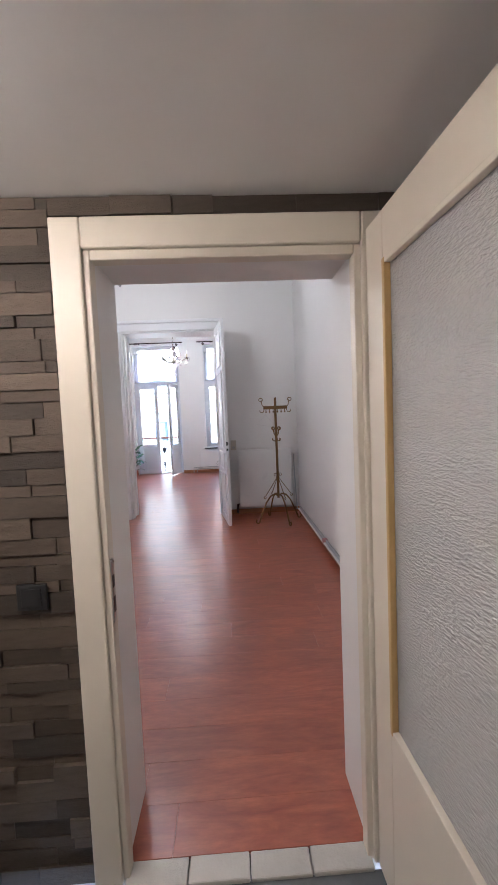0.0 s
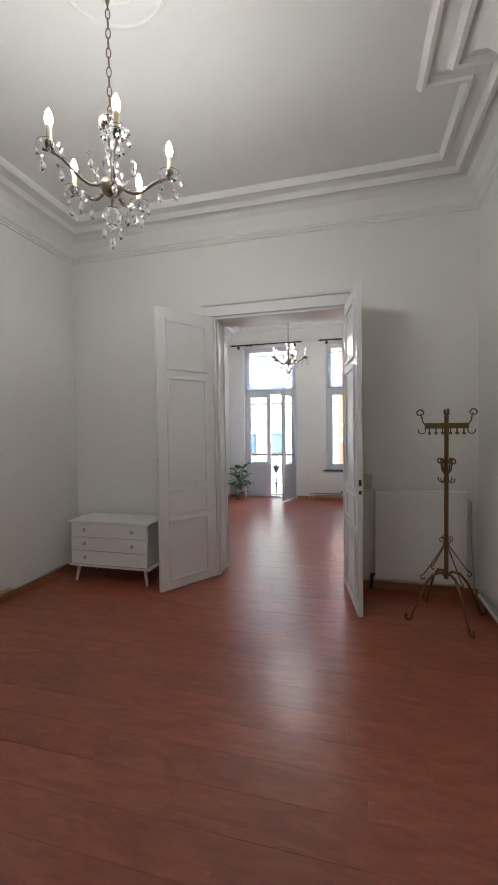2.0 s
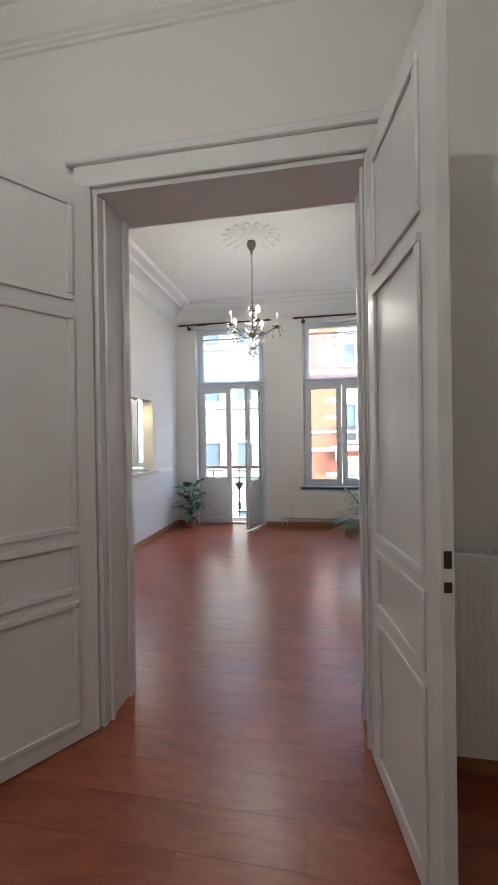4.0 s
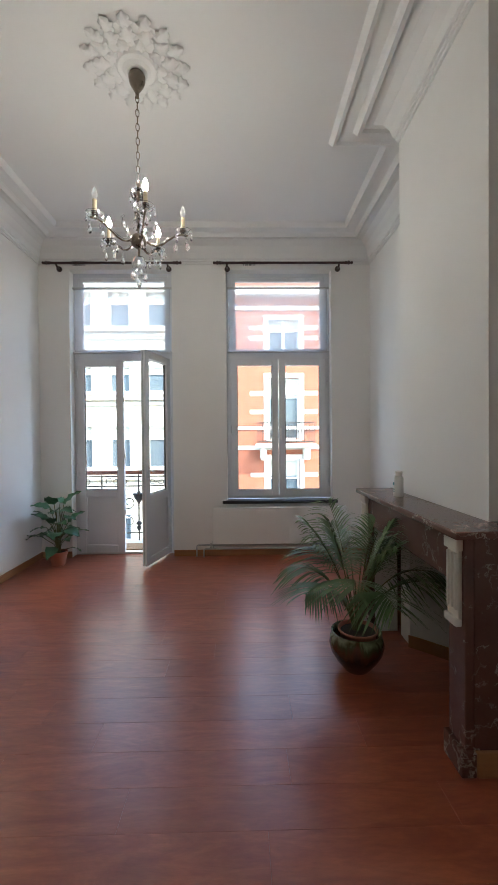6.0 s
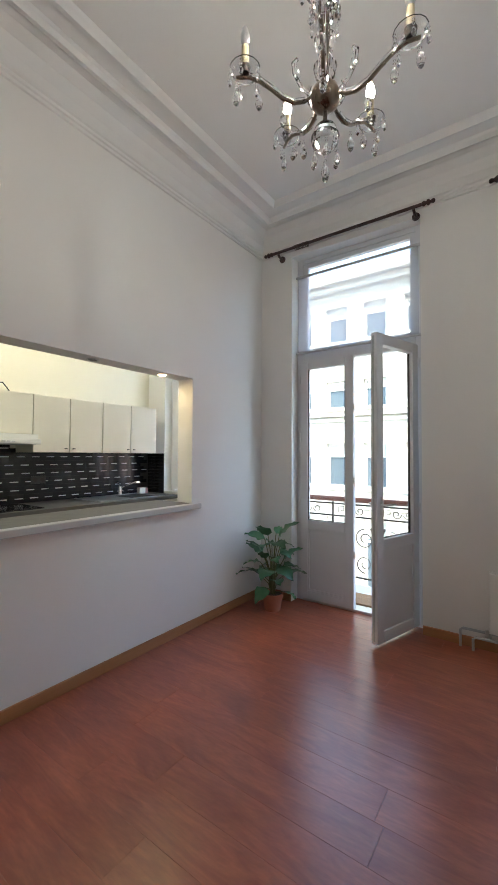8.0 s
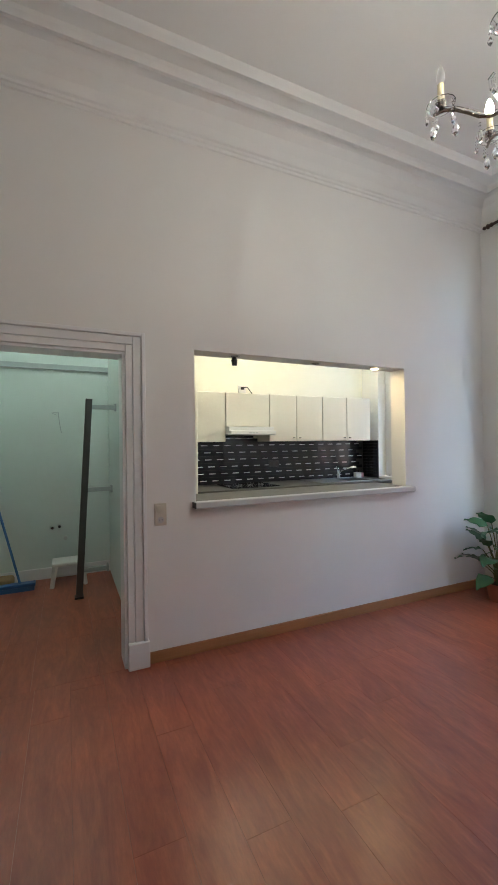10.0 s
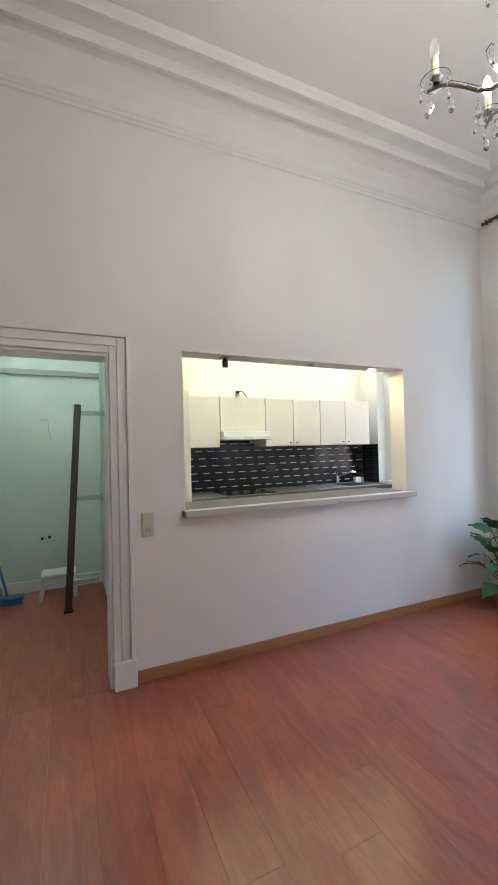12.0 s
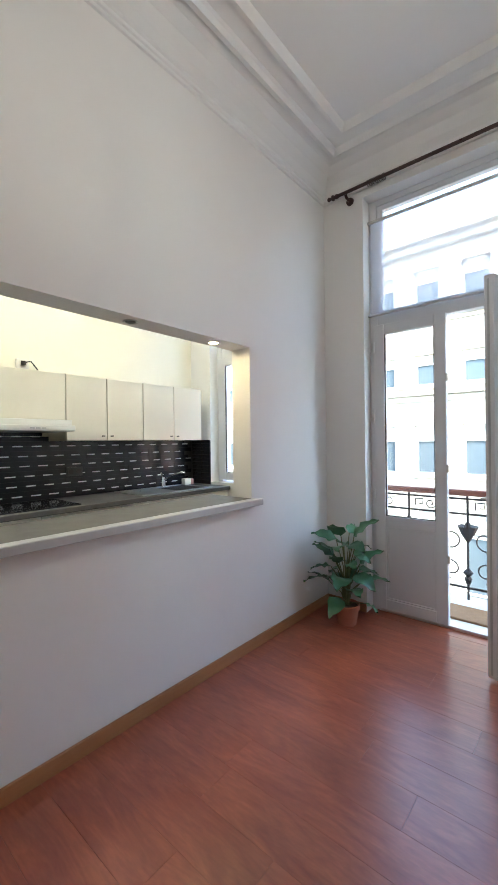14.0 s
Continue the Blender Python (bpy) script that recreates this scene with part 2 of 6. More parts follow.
def pane_material(name, tint=(1, 1, 1), gloss=0.06, rough=0.02):
    """Thin clear pane: light goes straight through, with a faint mirror."""
    m, nt, p = shader(name)
    nt.nodes.remove(p)
    out = nt.nodes["Material Output"]
    tr = node(nt, "ShaderNodeBsdfTransparent", Color=(*tint, 1))
    gl = node(nt, "ShaderNodeBsdfGlossy", Roughness=rough)
    lw = node(nt, "ShaderNodeLayerWeight", Blend=0.5)
    pw = node(nt, "ShaderNodeMath")
    pw.operation = "POWER"
    pw.inputs[1].default_value = 5.0
    nt.links.new(lw.outputs["Facing"], pw.inputs[0])
    fr = node(nt, "ShaderNodeMapRange", To_Min=0.035, To_Max=0.8)
    nt.links.new(pw.outputs[0], fr.inputs[0])
    mx = nt.nodes.new("ShaderNodeMixShader")
    nt.links.new(fr.outputs[0], mx.inputs[0])
    nt.links.new(tr.outputs[0], mx.inputs[1])
    nt.links.new(gl.outputs[0], mx.inputs[2])
    nt.links.new(mx.outputs[0], out.inputs[0])
    return m


PANE = pane_material("clear_pane")


def sheer_material():
    m, nt, p = shader("sheer_white_blind")
    out = nt.nodes["Material Output"]
    p.inputs["Base Color"].default_value = (0.66, 0.66, 0.68, 1)
    p.inputs["Roughness"].default_value = 0.8
    weave = node(nt, "ShaderNodeTexNoise", Scale=220.0, Detail=2.0)
    rng = node(nt, "ShaderNodeMapRange", To_Min=0.50, To_Max=0.58)
    nt.links.new(weave.outputs[0], rng.inputs[0])
    tr = node(nt, "ShaderNodeBsdfTransparent")
    tl = node(nt, "ShaderNodeBsdfTranslucent", Color=(0.62, 0.62, 0.64, 1))
    m1, m2 = nt.nodes.new("ShaderNodeMixShader"), nt.nodes.new("ShaderNodeMixShader")
    m1.inputs[0].default_value = 0.6
    nt.links.new(p.outputs[0], m1.inputs[1])
    nt.links.new(tl.outputs[0], m1.inputs[2])
    nt.links.new(rng.outputs[0], m2.inputs[0])
    nt.links.new(tr.outputs[0], m2.inputs[1])
    nt.links.new(m1.outputs[0], m2.inputs[2])
    nt.links.new(m2.outputs[0], out.inputs[0])
    return m


SHEER = sheer_material()


def crystal_material(name, rough=0.0):
    m, nt, p = shader(name)
    p.inputs["Base Color"].default_value = (0.97, 0.98, 1.0, 1)
    p.inputs["Roughness"].default_value = rough
    p.inputs["Transmission Weight"].default_value = 1.0
    p.inputs["IOR"].default_value = 1.5
    return m


CRYSTAL = crystal_material("crystal_glass")


def ripple_glass():
    m, nt, p = shader("rippled_obscure_glass")
    co = nt.nodes.new("ShaderNodeTexCoord")
    mp = node(nt, "ShaderNodeMapping", Scale=(60, 60, 190), Rotation=(0.5, 0.35, 0))
    nt.links.new(co.outputs["Object"], mp.inputs[0])
    n = node(nt, "ShaderNodeTexNoise", Scale=1.0, Detail=2.5, Roughness=0.55, Distortion=0.6)
    nt.links.new(mp.outputs[0], n.inputs["Vector"])
    bp = node(nt, "ShaderNodeBump", Strength=0.9, Distance=0.011)
    nt.links.new(n.outputs[0], bp.inputs["Height"])
    nt.links.new(bp.outputs[0], p.inputs["Normal"])
    p.inputs["Base Color"].default_value = (0.86, 0.86, 0.84, 1)
    p.inputs["Roughness"].default_value = 0.16
    p.inputs["Transmission Weight"].default_value = 0.4
    return m


OBSCURE = ripple_glass()


def glow(name, colour, strength):
    m, nt, p = shader(name)
    p.inputs["Base Color"].default_value = (0.9, 0.9, 0.88, 1)
    p.inputs["Emission Color"].default_value = (*colour, 1)
    p.inputs["Emission Strength"].default_value = strength
    p.inputs["Roughness"].default_value = 0.25
    return m


BULB_ON = glow("lit_bulb", (1.0, 0.95, 0.91), 24.0)
BULB_DIM = glow("dimly_lit_bulb", (1.0, 0.94, 0.88), 34.0)
BULB_OFF = crystal_material("frosted_bulb", 0.35)
SPOT_ON = glow("lit_spot_lens", (1.0, 0.72, 0.40), 22.0)
KITCHEN_LAMP = glow("lit_kitchen_globe", (1.0, 0.93, 0.80), 10.0)
ADDED_TUBE = glow("added_storeroom_tube", (0.90, 1.0, 0.97), 8.5)
LAMP_ON = glow("lit_lamp_shade", (1.0, 0.82, 0.68), 3.2)

# ---------------------------------------------------------------- mesh helpers
def mesh_of(bm, name, material, smooth=False):
    me = bpy.data.meshes.new(name)
    bmesh.ops.recalc_face_normals(bm, faces=bm.faces)
    bm.to_mesh(me)
    bm.free()
    me.materials.append(material)
    if smooth:
        me.shade_smooth()
    return me


def part(name, bm, material, parent, label="", smooth=False):
    ob = new(name, mesh_of(bm, name, material, smooth))
    ob.parent = parent
    if label:
        tagged(ob, label)
    return ob


def thing(name, x, y, z, label, category, group="", kind="", rz=0):
    ob = new(name)
    ob.matrix_world = pose(x, y, z, 0, 0, rz)
    ob.empty_display_size = 0.1
    return tagged(ob, label, category, group, kind)


def structure(name, bm, material, label, category):
    return tagged(new(name, mesh_of(bm, name, material)), label, category, "", "structure")


def add_box(bm, x0, x1, y0, y1, z0, z1, bevel=0.0, m=None):
    b = bmesh.new()
    bmesh.ops.create_cube(b, size=1)
    bmesh.ops.transform(b, matrix=Matrix.Translation(((x0 + x1) / 2, (y0 + y1) / 2, (z0 + z1) / 2)) @ Matrix.Diagonal((abs(x1 - x0), abs(y1 - y0), abs(z1 - z0), 1)), verts=b.verts)
    if bevel:
        bmesh.ops.bevel(b, geom=b.edges[:], offset=bevel, segments=2, affect="EDGES", profile=0.5)
    if m is not None:
        bmesh.ops.transform(b, matrix=m, verts=b.verts)
    me = bpy.data.meshes.new("tmp")
    b.to_mesh(me)
    b.free()
    bm.from_mesh(me)
    bpy.data.meshes.remove(me)
    return bm


def box(x0, x1, y0, y1, z0, z1, bevel=0.0, m=None):
    return add_box(bmesh.new(), x0, x1, y0, y1, z0, z1, bevel, m)


def tube(points, radius, sides=8, closed=False, bm=None, taper=None):
    """A round bar along a line of points."""
    bm = bm or bmesh.new()
    pts = [Vector(p) for p in points]
    n = len(pts)
    rings, up = [], Vector((0.31, 0.17, 0.93)).normalized()
    for i, p in enumerate(pts):
        a = pts[(i - 1) % n] if closed or i else p
        b = pts[(i + 1) % n] if closed or i < n - 1 else p
        d = (b - a).normalized()
        u = up - d * up.dot(d)
        if u.length < 0.05:
            u = Vector((1, 0, 0)) - d * d.x
        u.normalize()
        up = u
        v = d.cross(u)
        r = radius if taper is None else radius * (1 + (taper - 1) * i / (n - 1))
        rings.append([bm.verts.new(p + (u * math.cos(k * math.tau / sides) + v * math.sin(k * math.tau / sides)) * r) for k in range(sides)])
    for i in range(n if closed else n - 1):
        r0, r1 = rings[i], rings[(i + 1) % n]
        for k in range(sides):
            bm.faces.new((r0[k], r0[(k + 1) % sides], r1[(k + 1) % sides], r1[k]))
    if not closed:
        bm.faces.new(rings[0][::-1])
        bm.faces.new(rings[-1])
    return bm


def lathe(profile, sides=24, bm=None, at=(0, 0, 0)):
    """A turned shape from (radius, height) pairs."""
    bm = bm or bmesh.new()
    o = Vector(at)
    rings = []
    for r, z in profile:
        if r < 1e-5:
            rings.append([bm.verts.new(o + Vector((0, 0, z)))])
        else:
            rings.append([bm.verts.new(o + Vector((r * math.cos(k * math.tau / sides), r * math.sin(k * math.tau / sides), z))) for k in range(sides)])
    for a, b in zip(rings, rings[1:]):
        for k in range(sides):
            j = (k + 1) % sides
            if len(a) == 1 and len(b) == 1:
                continue
            if len(a) == 1:
                bm.faces.new((a[0], b[k], b[j]))
            elif len(b) == 1:
                bm.faces.new((a[k], a[j], b[0]))
            else:
                bm.faces.new((a[k], a[j], b[j], b[k]))
    for ring, flip in ((rings[0], True), (rings[-1], False)):
        if len(ring) > 2:
            bm.faces.new(ring[::-1] if flip else ring)
    return bm


def arc(cx, cz, r, a0, a1, n=10, y=0.0):
    return [(cx + r * math.cos(radians(a0 + (a1 - a0) * i / n)), y, cz + r * math.sin(radians(a0 + (a1 - a0) * i / n))) for i in range(n + 1)]


def spiral(cx, cz, r0, r1, a0, a1, n=18, y=0.0):
    return [(cx + (r0 + (r1 - r0) * i / n) * math.cos(radians(a0 + (a1 - a0) * i / n)), y, cz + (r0 + (r1 - r0) * i / n) * math.sin(radians(a0 + (a1 - a0) * i / n))) for i in range(n + 1)]


def pierced(axis, a0, a1, t0, t1, z0, z1, holes):
    """A wall along x or y with rectangular openings (a0, a1, z0, z1) right through it."""
    bm = bmesh.new()
    zs = sorted({z0, z1, *(min(max(v, z0), z1) for h in holes for v in h[2:])})
    for lo, hi in zip(zs, zs[1:]):
        mid = (lo + hi) / 2
        cuts = sorted((h[0], h[1]) for h in holes if h[2] < mid < h[3])
        start = a0
        for c0, c1 in cuts + [(a1, a1)]:
            if c0 > start + 1e-4:
                if axis == "x":
                    add_box(bm, start, c0, t0, t1, lo, hi)
                else:
                    add_box(bm, t0, t1, start, c0, lo, hi)
            start = max(start, c1)
    return bm


def inset_ring(poly, d):
    """Offsets a right-angled anticlockwise outline inwards by d."""
    out, n = [], len(poly)
    for i in range(n):
        p, a, b = Vector(poly[i]), Vector(poly[i - 1]), Vector(poly[(i + 1) % n])
        e0, e1 = (p - a).normalized(), (b - p).normalized()
        out.append(p + Vector((-e0.y, e0.x)) * d + Vector((-e1.y, e1.x)) * d)
    return out


def cornice_mesh(poly, profile):
    bm = bmesh.new()
    rings = [[bm.verts.new((*q, z)) for q in inset_ring(poly, d)] for d, z in profile]
    n = len(poly)
    for a, b in zip(rings, rings[1:]):
        for k in range(n):
            bm.faces.new((a[k], a[(k + 1) % n], b[(k + 1) % n], b[k]))
    return bm

# ---------------------------------------------------------------- the plan
CZ = 3.86                      # ceilings of the two tall rooms
W1, W2 = -3.44, -3.09          # west walls
E1, E2 = 0.88, 0.95            # east walls
S1, N1, S2, N2 = 1.415, 5.94, 6.29, 10.93
KW = -5.33                     # far wall of the storeroom
KK = -4.905                    # far wall of the kitchen
FD = (-2.72, -1.48, -0.2, 3.50)
WIN = (-0.82, 0.47, 0.66, 3.50)
KWIN = (-4.585, -3.40, 1.0, 3.4)
DD = (-1.69, -0.30, -0.2, 2.80)
HATCH = (7.90, 9.87, 1.012, 2.118)
CLOSET = (6.59, 7.43, -0.2, 2.065)
ENTRY = (-0.53, 0.29, -0.2, 2.0)

structure("wall_north", pierced("x", KW - 0.2, 1.25, N2, N2 + 0.32, -0.12, CZ + 0.2, [FD, WIN, KWIN]), WALL, "white painted plaster wall with two tall windows", "wall")
structure("wall_middle", pierced("x", KW - 0.2, 1.25, N1, S2, -0.12, CZ + 0.2, [DD]), WALL, "white painted wall with a double doorway", "wall")
structure("wall_west_living", pierced("y", S2, N2, W2 - 0.17, W2, -0.12, CZ + 0.2, [CLOSET, HATCH]), WALL, "white wall with a kitchen hatch and a doorway", "wall")
structure("wall_east_living", pierced("y", S2, N2, E2, E2 + 0.3, -0.12, CZ + 0.2, []), WALL, "plain white painted plaster wall", "wall")
structure("wall_west_front", pierced("y", S1, N1, W1 - 0.2, W1, -0.12, CZ + 0.2, []), WALL, "plain white painted plaster wall", "wall")
structure("wall_east_front", pierced("y", S1, N1, E1, E1 + 0.3, -0.12, CZ + 0.2, []), WALL, "plain white painted plaster wall", "wall")
structure("wall_south", pierced("x", W1 - 0.2, E1 + 0.3, 1.115, S1, -0.12, CZ + 0.2, [ENTRY]), WALL, "thick white wall with the entry doorway", "wall")
structure("wall_kitchen_west", pierced("y", 7.65, N2, KW - 0.2, KK, -0.12, CZ + 0.2, []), KITCHEN_WALL, "cream painted kitchen wall", "wall")
structure("wall_partition", box(KW, W2 - 0.17, 7.53, 7.65, -0.12, CZ + 0.2), CLOSET_WALL, "partition between storeroom and kitchen", "wall")
structure("ceiling_living", box(KW, E2, S2, N2, CZ, CZ + 0.2), CEIL, "white plaster ceiling", "ceiling")
structure("ceiling_front", box(W1, E1, S1, N1, CZ, CZ + 0.2), CEIL, "white plaster ceiling", "ceiling")

# storeroom lining
structure("wall_storeroom_west", box(KW - 0.2, KW, S2, 7.65, -0.12, CZ + 0.2), CLOSET_WALL, "pale green-grey painted wall", "wall")
structure("lining_storeroom", box(KW, KW + 0.012, S2 + 0.012, 7.53, 0, CZ), CLOSET_WALL, "pale green-grey painted wall", "wall")
structure("lining_storeroom_south", box(KW + 0.012, W2 - 0.17, S2, S2 + 0.012, 0, CZ), CLOSET_WALL, "pale green-grey painted wall", "wall")
structure("trim_storeroom_rail", box(KW + 0.012, KW + 0.04, S2 + 0.012, 7.53, 2.30, 2.36, 0.004), PIPE_GREY, "grey batten along the storeroom wall", "trim")
structure("baseboard_storeroom", box(KW + 0.012, KW + 0.03, S2 + 0.012, 7.53, 0.0, 0.12, 0.004), GLOSS_WHITE, "white baseboard", "baseboard")

# chimney breast and dropped box
structure("wall_chimney_breast", pierced("y", 7.86, 8.90, 0.51, E2, 0, CZ, [(8.02, 8.74, 0, 0.93)]), WALL, "white plastered chimney breast", "wall")
structure("trim_ceiling_box", box(0.60, E1, S1, 4.38, 3.53, CZ), WALL, "white boxed beam under the ceiling", "beam")

# cornices
PROFILE = [(0.0, CZ - 0.30), (0.012, CZ - 0.295), (0.012, CZ - 0.275), (0.022, CZ - 0.268), (0.022, CZ - 0.25), (0.035, CZ - 0.24), (0.05, CZ - 0.18), (0.085, CZ - 0.11), (0.14, CZ - 0.065),
           (0.20, CZ - 0.05), (0.205, CZ - 0.075), (0.235, CZ - 0.08), (0.25, CZ - 0.05), (0.265, CZ - 0.035), (0.36, CZ - 0.03), (0.365, CZ - 0.05), (0.39, CZ - 0.052), (0.41, CZ - 0.02), (0.42, CZ + 0.002)]
structure("trim_cornice_living", cornice_mesh([(W2, S2), (E2, S2), (E2, 7.86), (0.51, 7.86), (0.51, 8.90), (E2, 8.90), (E2, N2), (W2, N2)], PROFILE), PLASTER, "white moulded plaster cornice", "cornice")
structure("trim_cornice_front", cornice_mesh([(W1, S1), (0.60, S1), (0.60, 4.38), (E1, 4.38), (E1, N1), (W1, N1)], PROFILE), PLASTER, "white moulded plaster cornice", "cornice")

# hall
structure("wall_hall_west", box(-1.5, -1.35, -1.7, 1.115, -0.12, 2.4), WALL, "plain hall wall", "wall")
structure("wall_hall_east", box(0.50, 0.65, -1.7, 1.115, -0.12, 2.4), WALL, "plain hall wall", "wall")
structure("wall_hall_south", box(-1.5, 0.65, -1.85, -1.7, -0.12, 2.4), WALL, "plain hall wall", "wall")
structure("ceiling_hall", box(-1.35, 0.50, -1.7, 1.115, 2.15, 2.3), CEIL, "low cream hall ceiling", "ceiling")
structure("floor_hall", box(-1.35, 0.50, -1.7, 1.07, -0.12, -0.012), HALL_FLOOR, "dark grey hall floor", "floor")


def threshold():
    t = thing("threshold", -0.12, 1.11, -0.012, "pale worn stone threshold strip in the entry doorway", "threshold", kind="structure")
    for i in range(4):
        part("stone", box(-0.41 + i * 0.205 + 0.002, -0.41 + (i + 1) * 0.205 - 0.002, -0.045, 0.04, -0.05, 0.012 + 0.002 * (i % 2), 0.005), STONE_SILL, t)


threshold()


def entry_frame():
    f = thing("door_frame", 0, 0, 0, "cream painted wooden frame of the entry doorway", "door frame", kind="structure")
    y0, y1 = 1.085, 1.125
    part("jamb_board", box(-0.625, -0.535, y0, y1, -0.012, 2.09, 0.006), CREAM, f)
    part("jamb_board", box(0.295, 0.375, y0, y1, -0.012, 2.09, 0.006), CREAM, f)
    part("head_board", box(-0.535, 0.295, y0, y1, 2.0, 2.09, 0.006), CREAM, f)
    part("rebate", box(-0.545, -0.515, 1.10, 1.15, -0.01, 2.0, 0.004), CREAM, f)
    part("rebate", box(0.275, 0.305, 1.10, 1.15, -0.01, 2.0, 0.004), CREAM, f)
    part("rebate", box(-0.515, 0.275, 1.10, 1.15, 1.97, 2.0, 0.004), CREAM, f)
    plate = part("strike_plate", box(-0.516, -0.512, 1.105, 1.135, 0.86, 1.06, 0.001), STEEL, f, "steel strike plate")
    part("slot", box(-0.513, -0.5115, 1.11, 1.13, 0.97, 1.01), BLACK, plate)
    part("slot", box(-0.513, -0.5115, 1.11, 1.13, 0.89, 0.94), BLACK, plate)


entry_frame()


def glazed_door():
    d = thing("glazed_door", 0.305, 1.075, 0.0, "open cream door with a large rippled obscure glass pane", "door", kind="structure", rz=-88)
    w, t = 0.83, 0.04
    part("stile", box(0.0, 0.115, 0, t, 0.0, 2.03, 0.003), CREAM, d)
    part("stile", box(w - 0.115, w, 0, t, 0.0, 2.03, 0.003), CREAM, d)
    part("top_rail", box(0.115, w - 0.115, 0, t, 1.90, 2.03, 0.003), CREAM, d)
    part("bottom_rail", box(0.115, w - 0.115, 0, t, 0.0, 0.55, 0.003), CREAM, d)
    part("glass", box(0.115, w - 0.115, 0.016, 0.024, 0.55, 1.90), OBSCURE, d, "rippled obscure glass pane")
    b = 0.016
    for y0, y1 in ((-0.004, 0.016), (0.024, t + 0.004)):
        part("glazing_bead", box(0.115, 0.115 + b, y0, y1, 0.55, 1.90, 0.003), BEAD, d, "varnished wooden bead")
        part("glazing_bead", box(w - 0.115 - b, w - 0.115, y0, y1, 0.55, 1.90, 0.003), BEAD, d)
        part("glazing_bead", box(0.115 + b, w - 0.115 - b, y0, y1, 0.55, 0.55 + b, 0.003), CREAM, d)
        part("glazing_bead", box(0.115 + b, w - 0.115 - b, y0, y1, 1.90 - b, 1.90, 0.003), CREAM, d)


BEAD = surface("varnished_bead", (0.62, 0.42, 0.18), (0.5, 0.32, 0.13), 0.35, 9, 70, 0.05, stretch=(1, 1, 0.2))
glazed_door()


def hall_lamp():
    l = thing("ceiling_lamp", -0.9, 0.35, 2.15, "round white lit lamp on the hall ceiling", "lamp")
    part("base", lathe([(0.0, -0.02), (0.07, -0.02), (0.075, 0.0)], 20), WHITE_PLASTIC, l)
    part("shade", lathe([(0.0, -0.09), (0.06, -0.08), (0.10, -0.05), (0.11, -0.02)], 20), LAMP_ON, l, smooth=True)


hall_lamp()


# ---------------------------------------------------------------- windows and doors of the living room
def sash(parent, name, x0, x1, z0, z1, y, panel_to=None, stile=0.085, depth=0.055, label=""):
    """A framed leaf seen from inside: frame, pane and, for a door, a lower panel. x0..x1 may run in its own axes."""
    bm = bmesh.new()
    add_box(bm, x0, x0 + stile, y, y + depth, z0, z1, 0.004)
    add_box(bm, x1 - stile, x1, y, y + depth, z0, z1, 0.004)
    add_box(bm, x0 + stile, x1 - stile, y, y + depth, z1 - stile, z1, 0.004)
    base = z0 + stile
    add_box(bm, x0 + stile, x1 - stile, y, y + depth, z0, base, 0.004)
    s = part(name, bm, PVC, parent, label)
    if panel_to:
        part("mid_rail", box(x0 + stile, x1 - stile, y, y + depth, panel_to - 0.09, panel_to, 0.004), PVC, s)
        part("panel", box(x0 + stile, x1 - stile, y + 0.018, y + 0.04, base, panel_to - 0.09, 0.002), PVC, s)
        b = 0.014
        bead = bmesh.new()
        add_box(bead, x0 + stile, x0 + stile + b, y + 0.006, y + 0.02, base, panel_to - 0.09, 0.003)
        add_box(bead, x1 - stile - b, x1 - stile, y + 0.006, y + 0.02, base, panel_to - 0.09, 0.003)
        add_box(bead, x0 + stile + b, x1 - stile - b, y + 0.006, y + 0.02, base, base + b, 0.003)
        add_box(bead, x0 + stile + b, x1 - stile - b, y + 0.006, y + 0.02, panel_to - 0.09 - b, panel_to - 0.09, 0.003)
        part("panel_bead", bead, PVC, s)
        base = panel_to
    pane = part("pane", box(x0 + stile, x1 - stile, y + 0.024, y + 0.03, base, z1 - stile), PANE, s, "clear glass pane")
    pane.visible_shadow = False
    gk = bmesh.new()
    g = 0.006
    add_box(gk, x0 + stile, x0 + stile + g, y + 0.008, y + 0.024, base, z1 - stile)
    add_box(gk, x1 - stile - g, x1 - stile, y + 0.008, y + 0.024, base, z1 - stile)
    add_box(gk, x0 + stile + g, x1 - stile - g, y + 0.008, y + 0.024, base, base + g)
    part("gasket", gk, DARK_IRON, s, "thin dark glazing gasket")
    return s


def hinge(parent, x, y, z):
    part("hinge", lathe([(0.009, 0), (0.009, 0.09)], 10, at=(x, y, z)), PVC, parent)


YF = N2 + 0.12   # inner face of the frames


